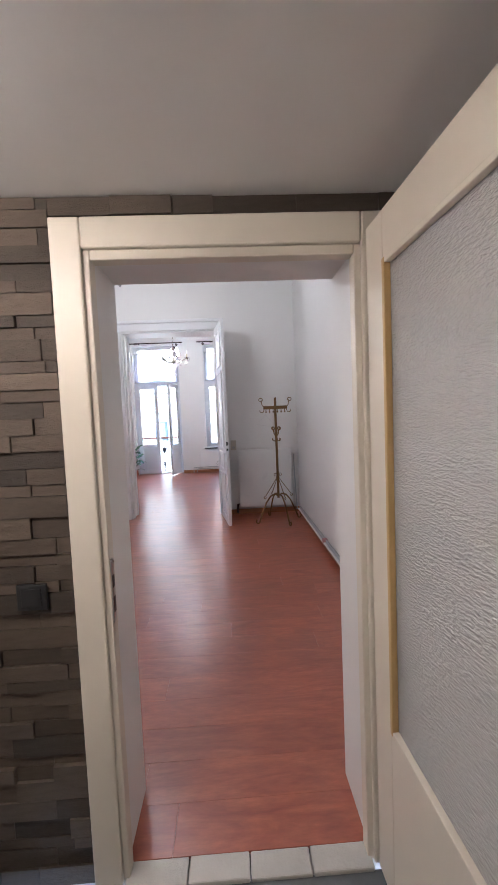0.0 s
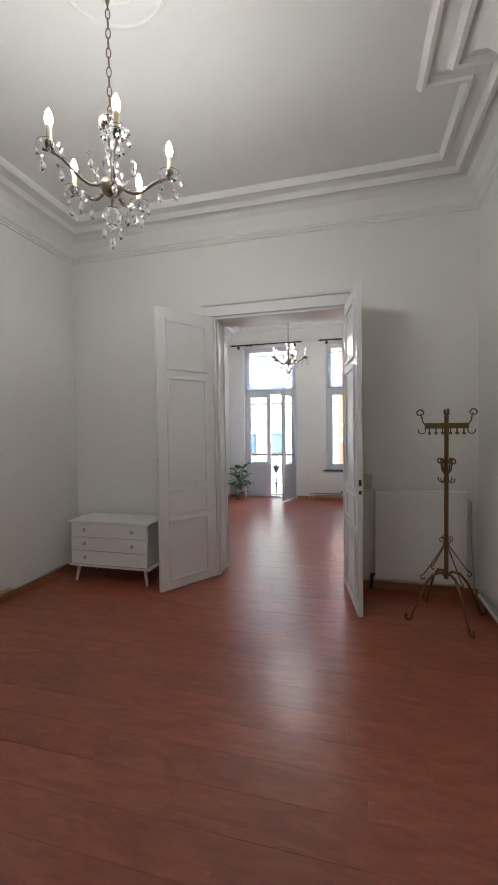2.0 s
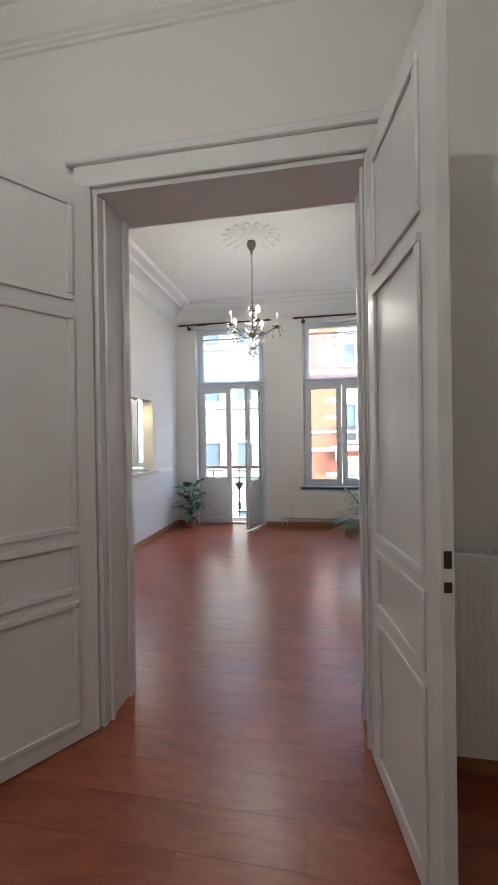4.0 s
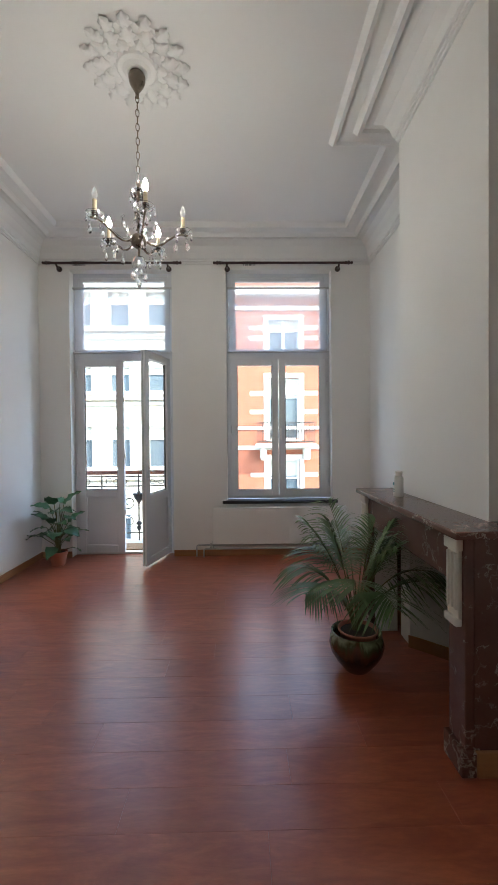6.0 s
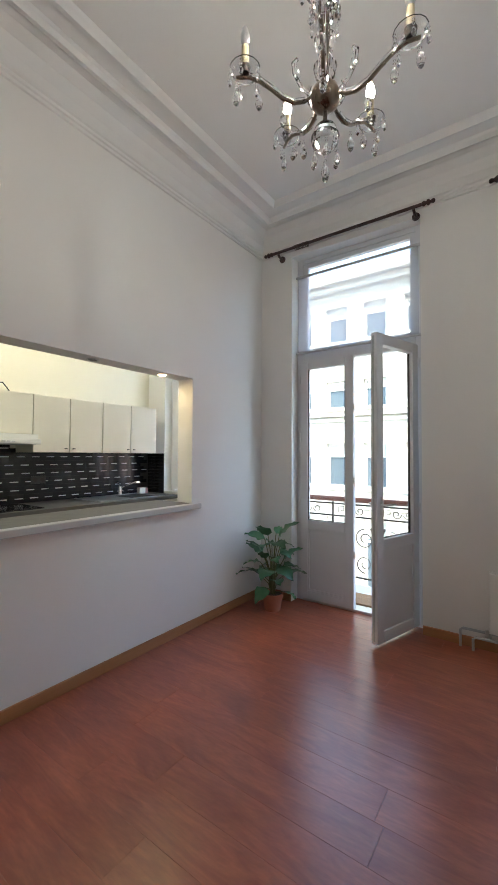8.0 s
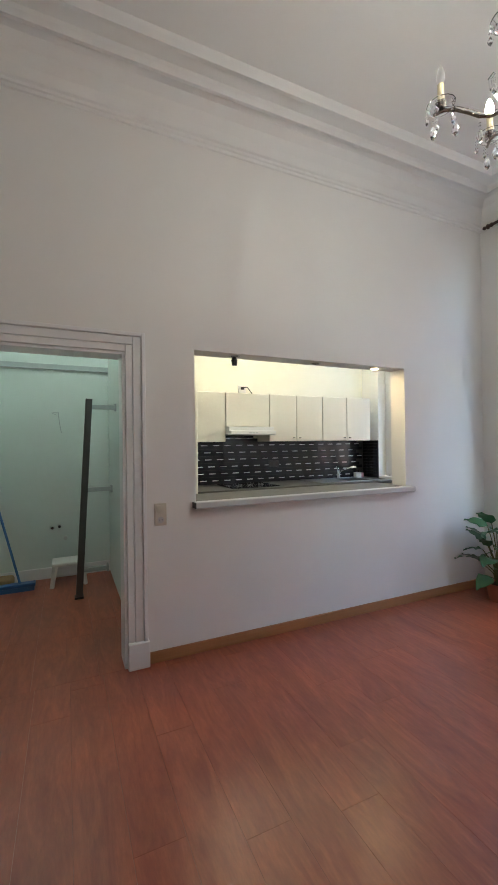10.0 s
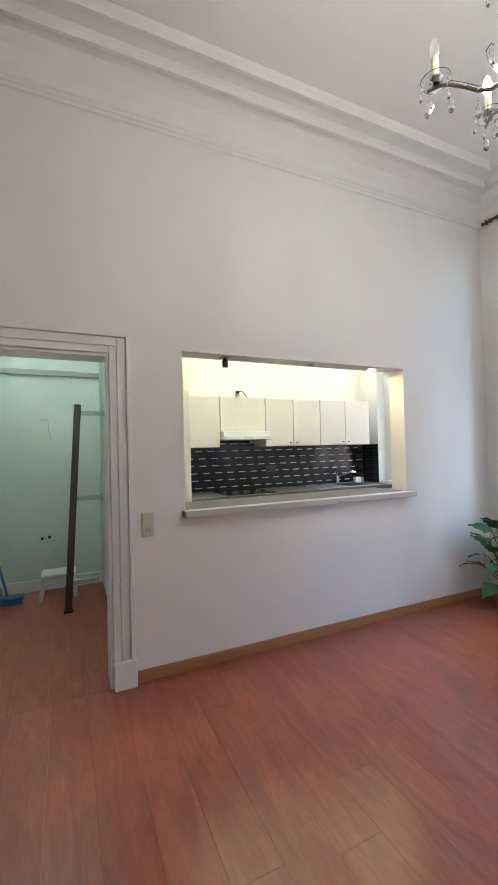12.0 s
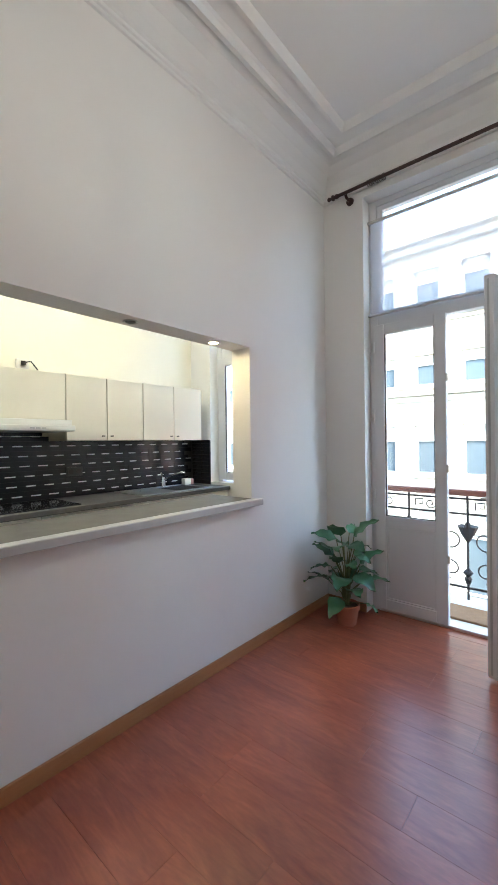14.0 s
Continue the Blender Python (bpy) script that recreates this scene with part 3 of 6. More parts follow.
def frame_set(name, x0, x1, z0, z1, transom, label):
    w = thing(name, 0, 0, 0, label, "window", kind="structure")
    f = 0.07
    bm = bmesh.new()
    add_box(bm, x0, x0 + f, YF, YF + 0.07, z0, z1, 0.004)
    add_box(bm, x1 - f, x1, YF, YF + 0.07, z0, z1, 0.004)
    add_box(bm, x0 + f, x1 - f, YF, YF + 0.07, z1 - 0.05, z1, 0.004)
    add_box(bm, x0 + f, x1 - f, YF, YF + 0.07, transom - 0.04, transom + 0.05, 0.004)
    part("window_frame", bm, PVC, w)
    top = bmesh.new()
    s = 0.045
    add_box(top, x0 + f, x0 + f + s, YF + 0.01, YF + 0.06, transom + 0.05, z1 - 0.05, 0.003)
    add_box(top, x1 - f - s, x1 - f, YF + 0.01, YF + 0.06, transom + 0.05, z1 - 0.05, 0.003)
    add_box(top, x0 + f + s, x1 - f - s, YF + 0.01, YF + 0.06, transom + 0.05, transom + 0.05 + s, 0.003)
    add_box(top, x0 + f + s, x1 - f - s, YF + 0.01, YF + 0.06, z1 - 0.05 - s, z1 - 0.05, 0.003)
    tl = part("top_light", top, PVC, w)
    pane = part("pane", box(x0 + f + s, x1 - f - s, YF + 0.03, YF + 0.036, transom + 0.05 + s, z1 - 0.05 - s), PANE, tl)
    pane.visible_shadow = False
    return w


TR = 2.46
fdw = frame_set("window_1", FD[0], FD[1], 0.0, FD[3], TR, "tall grey-white balcony window with a top light")
part("threshold_bar", box(FD[0] + 0.07, FD[1] - 0.07, YF - 0.01, YF + 0.08, 0.0, 0.025, 0.004), STEEL, fdw, "aluminium threshold bar")
FMID = (FD[0] + FD[1]) / 2
left_leaf = sash(fdw, "closed_leaf", FD[0] + 0.045, FMID - 0.01, 0.026, TR - 0.03, YF - 0.02, panel_to=0.815)
for z in (0.25, 0.95, 1.6, 2.2):
    hinge(fdw, FD[0] + 0.04, YF - 0.022, z)
for z in (0.5, 1.2, 1.9):
    part("keep", box(FMID - 0.012, FMID + 0.004, YF - 0.024, YF + 0.01, z, z + 0.06, 0.002), STEEL, fdw)


def open_leaf():
    lw = 0.60
    d = thing("balcony_door", FD[1] - 0.045, YF - 0.025, 0.026, "grey-white glazed balcony door standing open into the room", "door", kind="structure", rz=-107)
    s = sash(d, "leaf", 0.0, lw, 0.0, TR - 0.056, -0.055, panel_to=0.79)
    h = part("handle_plate", box(lw - 0.06, lw - 0.03, 0.0, 0.008, 0.98, 1.12, 0.003), STEEL, d)
    part("lever", tube([(lw - 0.045, 0.006, 1.06), (lw - 0.045, 0.05, 1.06), (lw - 0.16, 0.05, 1.06)], 0.008), STEEL, h)
    h = part("handle_plate", box(lw - 0.06, lw - 0.03, -0.063, -0.055, 0.98, 1.12, 0.003), STEEL, d)
    part("lever", tube([(lw - 0.045, -0.06, 1.06), (lw - 0.045, -0.105, 1.06), (lw - 0.16, -0.105, 1.06)], 0.008), STEEL, h)
    part("seal", box(lw, lw + 0.003, -0.036, -0.024, 0.02, TR - 0.08), PIPE_GREY, d)
    for z in (0.25, 0.95, 1.6, 2.2):
        hinge(d, 0.0, 0.006, z)


open_leaf()

w2 = frame_set("window_2", WIN[0], WIN[1], WIN[2] + 0.02, WIN[3], TR, "tall grey-white casement window with a top light")
WMID = (WIN[0] + WIN[1]) / 2
part("bottom_frame", box(WIN[0] + 0.07, WIN[1] - 0.07, YF, YF + 0.07, WIN[2] + 0.02, WIN[2] + 0.07, 0.004), PVC, w2)
sash(w2, "casement", WIN[0] + 0.05, WMID - 0.004, WIN[2] + 0.055, TR - 0.03, YF - 0.02, stile=0.08)
sash(w2, "casement", WMID + 0.004, WIN[1] - 0.05, WIN[2] + 0.055, TR - 0.03, YF - 0.02, stile=0.08)
hp = part("handle_plate", box(WMID + 0.012, WMID + 0.04, YF - 0.03, YF - 0.02, 1.42, 1.56, 0.003), WHITE_PLASTIC, w2)
part("lever", tube([(WMID + 0.026, YF - 0.03, 1.52), (WMID + 0.026, YF - 0.065, 1.52), (WMID + 0.026, YF - 0.07, 1.41)], 0.008), WHITE_PLASTIC, hp)
for x in (WIN[0] + 0.045, WIN[1] - 0.045):
    for z in (0.95, 1.5, 2.1):
        hinge(w2, x, YF - 0.022, z)
part("window_sill", box(WIN[0] - 0.06, WIN[1] + 0.06, N2 - 0.05, YF, WIN[2] - 0.02, WIN[2] + 0.018, 0.005), SLATE, w2, "black slate sill")

kw = frame_set("window_3", KWIN[0], KWIN[1], KWIN[2], KWIN[3], 2.44, "grey-white kitchen window")
KM = (KWIN[0] + KWIN[1]) / 2
sash(kw, "casement", KWIN[0] + 0.05, KM - 0.004, KWIN[2] + 0.02, 2.41, YF - 0.02)
sash(kw, "casement", KM + 0.004, KWIN[1] - 0.05, KWIN[2] + 0.02, 2.41, YF - 0.02)


def blind(x0, x1, z0, z1):
    b = thing("window_blind", 0, 0, 0, "sheer white pleated blind drawn over the top light", "blind", "blinds on the top lights")
    bm = bmesh.new()
    n = 6
    y = YF - 0.045
    rows = [[bm.verts.new((x, y, z0 + (z1 - z0) * i / n)) for x in (x0, x1)] for i in range(n + 1)]
    for r0, r1 in zip(rows, rows[1:]):
        bm.faces.new((r0[0], r0[1], r1[1], r1[0]))
    part("fabric", bm, SHEER, b)
    part("top_bar", box(x0 - 0.02, x1 + 0.02, y - 0.012, y + 0.012, z1, z1 + 0.022, 0.004), SILL_EDGE, b, "thin grey aluminium bar")
    part("bottom_bar", box(x0 - 0.02, x1 + 0.02, y - 0.012, y + 0.012, z0 - 0.018, z0, 0.004), SILL_EDGE, b)
    return b


blind(FD[0] + 0.03, FD[1] - 0.03, 2.52, 3.29)
blind(WIN[0] + 0.03, WIN[1] - 0.03, 2.52, 3.29)


def curtain_rod(x0, x1, z):
    r = thing("curtain_rod", 0, N2 - 0.09, z, "dark stained turned wooden curtain rod on two brackets", "curtain rod", "curtain rods over the windows")
    part("pole", tube([(x0 + 0.10, 0, 0), (x1 - 0.10, 0, 0)], 0.014, 12), ROD_WOOD, r)
    turn = [(0.0, 0.0), (0.012, 0.004), (0.019, 0.016), (0.013, 0.03), (0.011, 0.036), (0.024, 0.05), (0.024, 0.06), (0.012, 0.07), (0.02, 0.085), (0.02, 0.095), (0.014, 0.105)]
    for x, s in ((x0, 1), (x1, -1)):
        bm = lathe(turn, 14)
        bmesh.ops.transform(bm, matrix=Matrix.Translation((x, 0, 0)) @ Matrix.Rotation(radians(90 * s), 4, "Y"), verts=bm.verts)
        part("finial", bm, ROD_WOOD, r, smooth=True)
    for x in (x0 + 0.17, x1 - 0.17):
        bm = bmesh.new()
        tube([(x, 0.0, -0.016), (x, 0.02, -0.035), (x, 0.088, -0.04)], 0.012, 10, bm=bm)
        b2 = lathe([(0.0, -0.02), (0.03, -0.016), (0.034, 0.0)], 16)
        bmesh.ops.transform(b2, matrix=Matrix.Translation((x, 0.088, -0.04)) @ Matrix.Rotation(radians(-90), 4, "X"), verts=b2.verts)
        me = bpy.data.meshes.new("tmp")
        b2.to_mesh(me)
        b2.free()
        bm.from_mesh(me)
        bpy.data.meshes.remove(me)
        part("bracket", bm, ROD_WOOD, r)
    for i in range(9):
        x = x0 + 0.37 + i * 0.017
        part("ring", tube([(x + 0.004 * math.sin(i * 2), 0.024 * math.cos(a * math.tau / 14), 0.024 * math.sin(a * math.tau / 14) - 0.008) for a in range(14)], 0.0035, 6, True), ROD_WOOD, r)
    return r


curtain_rod(-3.0, -1.34, 3.545)
curtain_rod(-0.97, 0.72, 3.545)


# ---------------------------------------------------------------- double door between the rooms
def doorway_trim():
    t = thing("door_casing", 0, 0, 0, "white painted casing of the double doorway", "door casing", kind="structure")
    x0, x1, zt = DD[0], DD[1], DD[3]
    for y0, y1 in ((N1 - 0.03, N1 - 0.001), (S2 + 0.001, S2 + 0.03)):
        part("side_casing", box(x0 - 0.09, x0 - 0.0, y0, y1, 0, zt + 0.0, 0.008), GLOSS_WHITE, t)
        part("side_casing", box(x1 + 0.0, x1 + 0.09, y0, y1, 0, zt + 0.0, 0.008), GLOSS_WHITE, t)
        part("head_casing", box(x0 - 0.09, x1 + 0.09, y0, y1, zt, zt + 0.11, 0.008), GLOSS_WHITE, t)
    part("cap", box(x0 - 0.13, x1 + 0.13, N1 - 0.05, N1 - 0.001, zt + 0.11, zt + 0.16, 0.015), GLOSS_WHITE, t)
    part("lining", box(x0, x0 + 0.025, N1 - 0.001, S2 + 0.001, 0, zt, 0.003), GLOSS_WHITE, t)
    part("lining", box(x1 - 0.025, x1, N1 - 0.001, S2 + 0.001, 0, zt, 0.003), GLOSS_WHITE, t)
    for ya, yb in ((N1 + 0.05, N1 + 0.075), (S2 - 0.10, S2 - 0.055)):
        part("stop_bead", box(x0 + 0.026, x0 + 0.042, ya, yb, 0, zt - 0.026, 0.005), GLOSS_WHITE, t)
        part("stop_bead", box(x1 - 0.042, x1 - 0.026, ya, yb, 0, zt - 0.026, 0.005), GLOSS_WHITE, t)
    part("lining", box(x0 + 0.025, x1 - 0.025, N1 - 0.001, S2 + 0.001, zt - 0.025, zt, 0.003), GLOSS_WHITE, t)


doorway_trim()


def panel_frame(bm, x0, x1, z0, z1, y, side):
    """Raised moulding round a door panel on one face."""
    w, d = 0.032, 0.014
    for a in ((x0, x1, z0, z0 + w), (x0, x1, z1 - w, z1), (x0, x0 + w, z0 + w, z1 - w), (x1 - w, x1, z0 + w, z1 - w)):
        add_box(bm, a[0], a[1], min(y, y + side * d), max(y, y + side * d), a[2], a[3], 0.005)


def panelled_leaf(x, y, rz, w, h, label, panels, handle_side=None, flip=1, knob=False):
    d = thing("panelled_door", x, y, 0.008, label, "door", "leaves of the panelled doors", kind="structure", rz=rz)
    t = 0.042
    part("leaf", box(0, w, -t / 2, t / 2, 0, h, 0.004), GLOSS_WHITE, d)
    for z0, z1 in panels:
        for side in (1, -1):
            bm = bmesh.new()
            panel_frame(bm, 0.10, w - 0.10, z0, z1, side * t / 2, side)
            part("panel_moulding", bm, GLOSS_WHITE, d)
    if handle_side is not None:
        s = handle_side
        yy = s * t / 2
        p = part("handle_plate", box(w - 0.075, w - 0.035, min(yy, yy + s * 0.006), max(yy, yy + s * 0.006), 0.93, 1.15, 0.004), BRASS, d, "brass handle plate")
        part("lever", tube([(w - 0.055, yy, 1.09), (w - 0.055, yy + s * 0.05, 1.09), (w - 0.17, yy + s * 0.052, 1.085)], 0.009), STEEL, p)
        part("keyhole", box(w - 0.059, w - 0.051, min(yy + s * 0.005, yy + s * 0.0075), max(yy + s * 0.005, yy + s * 0.0075), 0.965, 0.99), BLACK, p)
        if knob:
            k = part("lock_rosette", box(w - 0.075, w - 0.035, min(yy, yy + s * 0.012), max(yy, yy + s * 0.012), 1.27, 1.32, 0.003), BRASS, d)
            bm = lathe([(0.0, 0.03), (0.008, 0.028), (0.01, 0.0)], 12)
            bmesh.ops.transform(bm, matrix=Matrix.Translation((w - 0.055, yy + s * 0.01, 1.295)) @ Matrix.Rotation(radians(-90 * s), 4, "X"), verts=bm.verts)
            part("lock_knob", bm, BLACK, k)
            part("latch", box(w, w + 0.018, -0.008, 0.008, 1.285, 1.305, 0.002), STEEL, d)
    else:
        part("latch_plate", box(w, w + 0.003, -0.011, 0.011, 1.03, 1.06), BLACK, d)
        part("latch_plate", box(w, w + 0.003, -0.011, 0.011, 1.10, 1.15), BLACK, d)
    return d


TALL = [(0.08, 0.70), (0.74, 1.00), (1.04, 2.12), (2.18, 2.68)]
panelled_leaf(-1.70, 5.925, 236.5, 0.68, 2.78, "tall white panelled double-door leaf standing open, brass handle", TALL, handle_side=-1, knob=True)
panelled_leaf(-0.30, 5.925, 279.5, 0.68, 2.78, "tall white panelled double-door leaf standing open", TALL)


# ---------------------------------------------------------------- storeroom doorway
def moulded_casing():
    t = thing("door_casing", 0, 0, 0, "white moulded casing of the storeroom doorway", "door casing", kind="structure")
    y0, y1, zt = CLOSET[0], CLOSET[1], CLOSET[3]
    x = W2
    steps = [(0.0, 0.045, 0.018), (0.045, 0.10, 0.026), (0.10, 0.125, 0.040)]
    for a, b, d in steps:
        part("side_casing", box(x, x + d, y1 + a, y1 + b, 0.0, zt + b, 0.005), GLOSS_WHITE, t)
        part("side_casing", box(x, x + d, y0 - b, y0 - a, 0.0, zt + b, 0.005), GLOSS_WHITE, t)
        part("head_casing", box(x, x + d, y0 - a, y1 + a, zt + a, zt + b, 0.005), GLOSS_WHITE, t)
    part("plinth_block", box(x, x + 0.05, y1 - 0.002, y1 + 0.135, 0, 0.17, 0.006), GLOSS_WHITE, t)
    part("plinth_block", box(x, x + 0.05, y0 - 0.135, y0 + 0.002, 0, 0.17, 0.006), GLOSS_WHITE, t)
    part("lining", box(x - 0.18, x + 0.004, y1 - 0.02, y1 - 0.001, 0, zt, 0.003), GLOSS_WHITE, t)
    part("lining", box(x - 0.18, x + 0.004, y0 + 0.001, y0 + 0.02, 0, zt, 0.003), GLOSS_WHITE, t)
    part("lining", box(x - 0.18, x + 0.004, y0 + 0.02, y1 - 0.02, zt - 0.02, zt - 0.001, 0.003), GLOSS_WHITE, t)


moulded_casing()
panelled_leaf(W2 + 0.03, CLOSET[0] + 0.0, 2.0, 0.82, 2.035, "white panelled storeroom door standing open", [(0.08, 0.62), (0.68, 0.92), (0.98, 1.96)], handle_side=1)

# ---------------------------------------------------------------- baseboards
def baseboard(name, x0, x1, y0, y1, h=0.075):
    structure(name, box(x0, x1, y0, y1, 0.0, h, 0.004), BASEBOARD, "narrow varnished brown wooden baseboard", "baseboard")


baseboard("baseboard_1", W2, W2 + 0.016, CLOSET[1] + 0.136, N2 - 0.016)
baseboard("baseboard_2", W2, FD[0] - 0.001, N2 - 0.016, N2)
baseboard("baseboard_3", FD[1] + 0.001, E2 - 0.016, N2 - 0.016, N2)
baseboard("baseboard_4", E2 - 0.016, E2, 8.91, N2)
baseboard("baseboard_5", E2 - 0.016, E2, S2, 7.85)
baseboard("baseboard_6", W1, W1 + 0.016, S1, N1 - 0.016)
baseboard("baseboard_7", W1, DD[0] - 0.095, N1 - 0.016, N1)
baseboard("baseboard_8", DD[1] + 0.095, E1, N1 - 0.016, N1)
baseboard("baseboard_9", E1 - 0.016, E1, S1, N1 - 0.016, 0.06)
baseboard("baseboard_10", W2, DD[0] - 0.095, S2, S2 + 0.016)
baseboard("baseboard_11", DD[1] + 0.095, E2, S2, S2 + 0.016)


# ---------------------------------------------------------------- radiators
def radiator(x0, x1, y_wall, z0, z1, label):
    r = thing("radiator", (x0 + x1) / 2, y_wall, z0, label, "radiator", "panel radiators")
    w, h = x1 - x0, z1 - z0
    d = 0.10
    part("front_panel", box(-w / 2, w / 2, -d, -d + 0.03, 0, h, 0.006), ENAMEL, r)
    bm = bmesh.new()
    n = int(w / 0.033)
    for i in range(n):
        x = -w / 2 + 0.03 + (w - 0.06) * (i + 0.5) / n
        add_box(bm, x - 0.010, x + 0.010, -d - 0.0035, -d + 0.004, 0.035, h - 0.035)
    part("ribs", bm, ENAMEL, r)
    part("back_panel", box(-w / 2, w / 2, -0.045, -0.03, 0.01, h - 0.01, 0.004), ENAMEL, r)
    for s in (-1, 1):
        part("side_panel", box(s * w / 2 - 0.004, s * w / 2 + 0.004, -d + 0.004, -0.03, 0.0, h + 0.004, 0.002), ENAMEL, r)
    top = bmesh.new()
    for i in range(int(w / 0.03)):
        x = -w / 2 + 0.012 + i * 0.03
        add_box(top, x, x + 0.018, -d + 0.03, -0.03, h - 0.004, h + 0.003)
    part("top_grille", top, ENAMEL, r)
    for s in (-1, 1):
        part("wall_bracket", box(s * w * 0.35 - 0.015, s * w * 0.35 + 0.015, -0.032, -0.001, h * 0.2, h * 0.8), ENAMEL, r)
    return r


ra = radiator(-1.0, 0.62, N2, 0.16, 0.60, "wide low white panel radiator under the window")
part("valve", lathe([(0.0, 0), (0.018, 0), (0.018, 0.03), (0.012, 0.04), (0.012, 0.07)], 12, at=(-0.83, -0.06, -0.06)), STEEL, ra)
rb = radiator(-0.04, 0.76, N1, 0.13, 0.99, "tall white panel radiator on the wall")
part("valve", tube([(0.42, -0.06, 0.78), (0.46, -0.06, 0.78)], 0.018, 12), WHITE_PLASTIC, rb, "white thermostatic valve")
part("feed_pipe", tube([(0.445, -0.06, 0.78), (0.447, -0.06, 0.45), (0.465, -0.06, 0.12), (0.475, -0.06, -0.08), (0.475, -0.02, -0.09)], 0.009), PIPE_GREY, rb)
part("drain_valve", tube([(-0.40, -0.06, 0.03), (-0.43, -0.06, 0.03), (-0.435, -0.06, -0.10)], 0.016, 10), DARK_IRON, rb)


def heating_pipes():
    p = thing("heating_pipes", 0, N2 - 0.05, 0, "pair of grey painted heating pipes along the baseboard", "pipe")
    part("pipe", tube([(-1.2, 0, 0.004), (-1.2, 0, 0.13), (-1.18, 0, 0.145), (0.80, 0, 0.145)], 0.010), PIPE_GREY, p)
    part("pipe", tube([(-1.11, -0.03, 0.004), (-1.11, -0.03, 0.09), (-1.09, -0.03, 0.105), (0.80, -0.03, 0.105)], 0.010), PIPE_GREY, p)
    part("pipe", tube([(-1.0, -0.005, 0.09), (-1.0, -0.005, 0.19)], 0.010), PIPE_GREY, p)


heating_pipes()


def conduit():
    c = thing("cable_conduit", 0, 0, 0, "grey cable conduit bundle lying along the wall above the baseboard", "conduit")
    rnd = random.Random(3)
    for k, (dx, dz, r, mat) in enumerate(((0.018, 0.078, 0.017, PIPE_GREY), (0.040, 0.074, 0.012, WHITE_PLASTIC), (0.020, 0.106, 0.010, PIPE_GREY))):
        pts = [(E1 - dx - 0.004 * rnd.random(), 2.2 + i * 0.155, dz + 0.005 * rnd.random()) for i in range(24)]
        part("conduit", tube(pts, r, 8), mat, c)
    for y in (2.75, 4.1):
        part("tape", box(E1 - 0.055, E1 - 0.002, y, y + 0.07, 0.062, 0.12, 0.01), TAPE, c, "faded red tape wrap")
    part("loose_end", tube([(E1 - 0.05, 2.35, 0.03), (E1 - 0.09, 2.5, 0.012), (E1 - 0.11, 2.65, 0.012), (E1 - 0.07, 2.78, 0.04)], 0.011), WHITE_PLASTIC, c)


TAPE = surface("faded_red_tape", (0.42, 0.16, 0.17), (0.5, 0.3, 0.3), 0.5, 20, 60, 0.1)
conduit()


def loose_strip():
    s = thing("rolled_strip", W1 + 0.045, 4.9, 0.0, "loose tan and grey sealing strip lying along the wall", "strip")
    rnd = random.Random(8)
    part("strip", tube([(0.01 * rnd.random(), -1.2 + i * 0.11, 0.09 + 0.012 * rnd.random()) for i in range(18)], 0.014, 6), PIPE_GREY, s)
    part("rag", box(-0.02, 0.03, -0.25, 0.0, 0.08, 0.125, 0.015), CARDBOARD, s)


loose_strip()


# ---------------------------------------------------------------- fireplace
def mantelpiece():
    m = thing("mantelpiece", 0.51, 8.38, 0, "dark red-brown veined marble mantelpiece", "fireplace")
    y0, y1 = -0.70, 0.70
    part("shelf", box(-0.27, -0.003, y0 - 0.03, y1 + 0.03, 1.015, 1.05, 0.008), MARBLE, m)
    part("shelf", box(-0.003, 0.43, y0 - 0.03, -0.525, 1.015, 1.05, 0.006), MARBLE, m)
    part("shelf", box(-0.003, 0.43, 0.525, y1 + 0.03, 1.015, 1.05, 0.006), MARBLE, m)
    part("frieze", box(-0.215, -0.16, y0 + 0.13, y1 - 0.13, 0.80, 1.014, 0.004), MARBLE, m)
    for s in (-1, 1):
        a, b = sorted((s * 0.70, s * 0.565))
        leg = part("leg", box(-0.215, -0.175, a, b, 0.11, 1.014, 0.006), MARBLE, m)
        a2, b2 = sorted((s * 0.70, s * 0.67))
        part("side_panel", box(-0.174, 0.43, a2, b2, 0.11, 1.014, 0.003), MARBLE, m)
        part("return_panel", box(-0.174, -0.003, *sorted((s * 0.575, s * 0.60)), 0.0, 1.014, 0.003), WALL, m)
        part("plinth", box(-0.235, -0.17, a - 0.012, b + 0.012, 0.0, 0.11, 0.006), MARBLE, m)
        part("side_base", box(-0.168, 0.43, *sorted((s * 0.665, s * 0.715)), 0.0, 0.11, 0.006), BASEBOARD, m, "brown wooden base strip")
        c = (a + b) / 2
        cor = bmesh.new()
        add_box(cor, -0.245, -0.214, c - 0.055, c + 0.055, 0.955, 1.012, 0.006)
        add_box(cor, -0.232, -0.214, c - 0.045, c + 0.045, 0.66, 0.955, 0.004)
        for k in (-1, 0, 1):
            add_box(cor, -0.242, -0.230, c + k * 0.028 - 0.009, c + k * 0.028 + 0.009, 0.70, 0.945, 0.004)
        add_box(cor, -0.248, -0.214, c - 0.05, c + 0.05, 0.63, 0.665, 0.008)
        part("corbel", cor, STONE, leg, "cream stone fluted corbel")


mantelpiece()


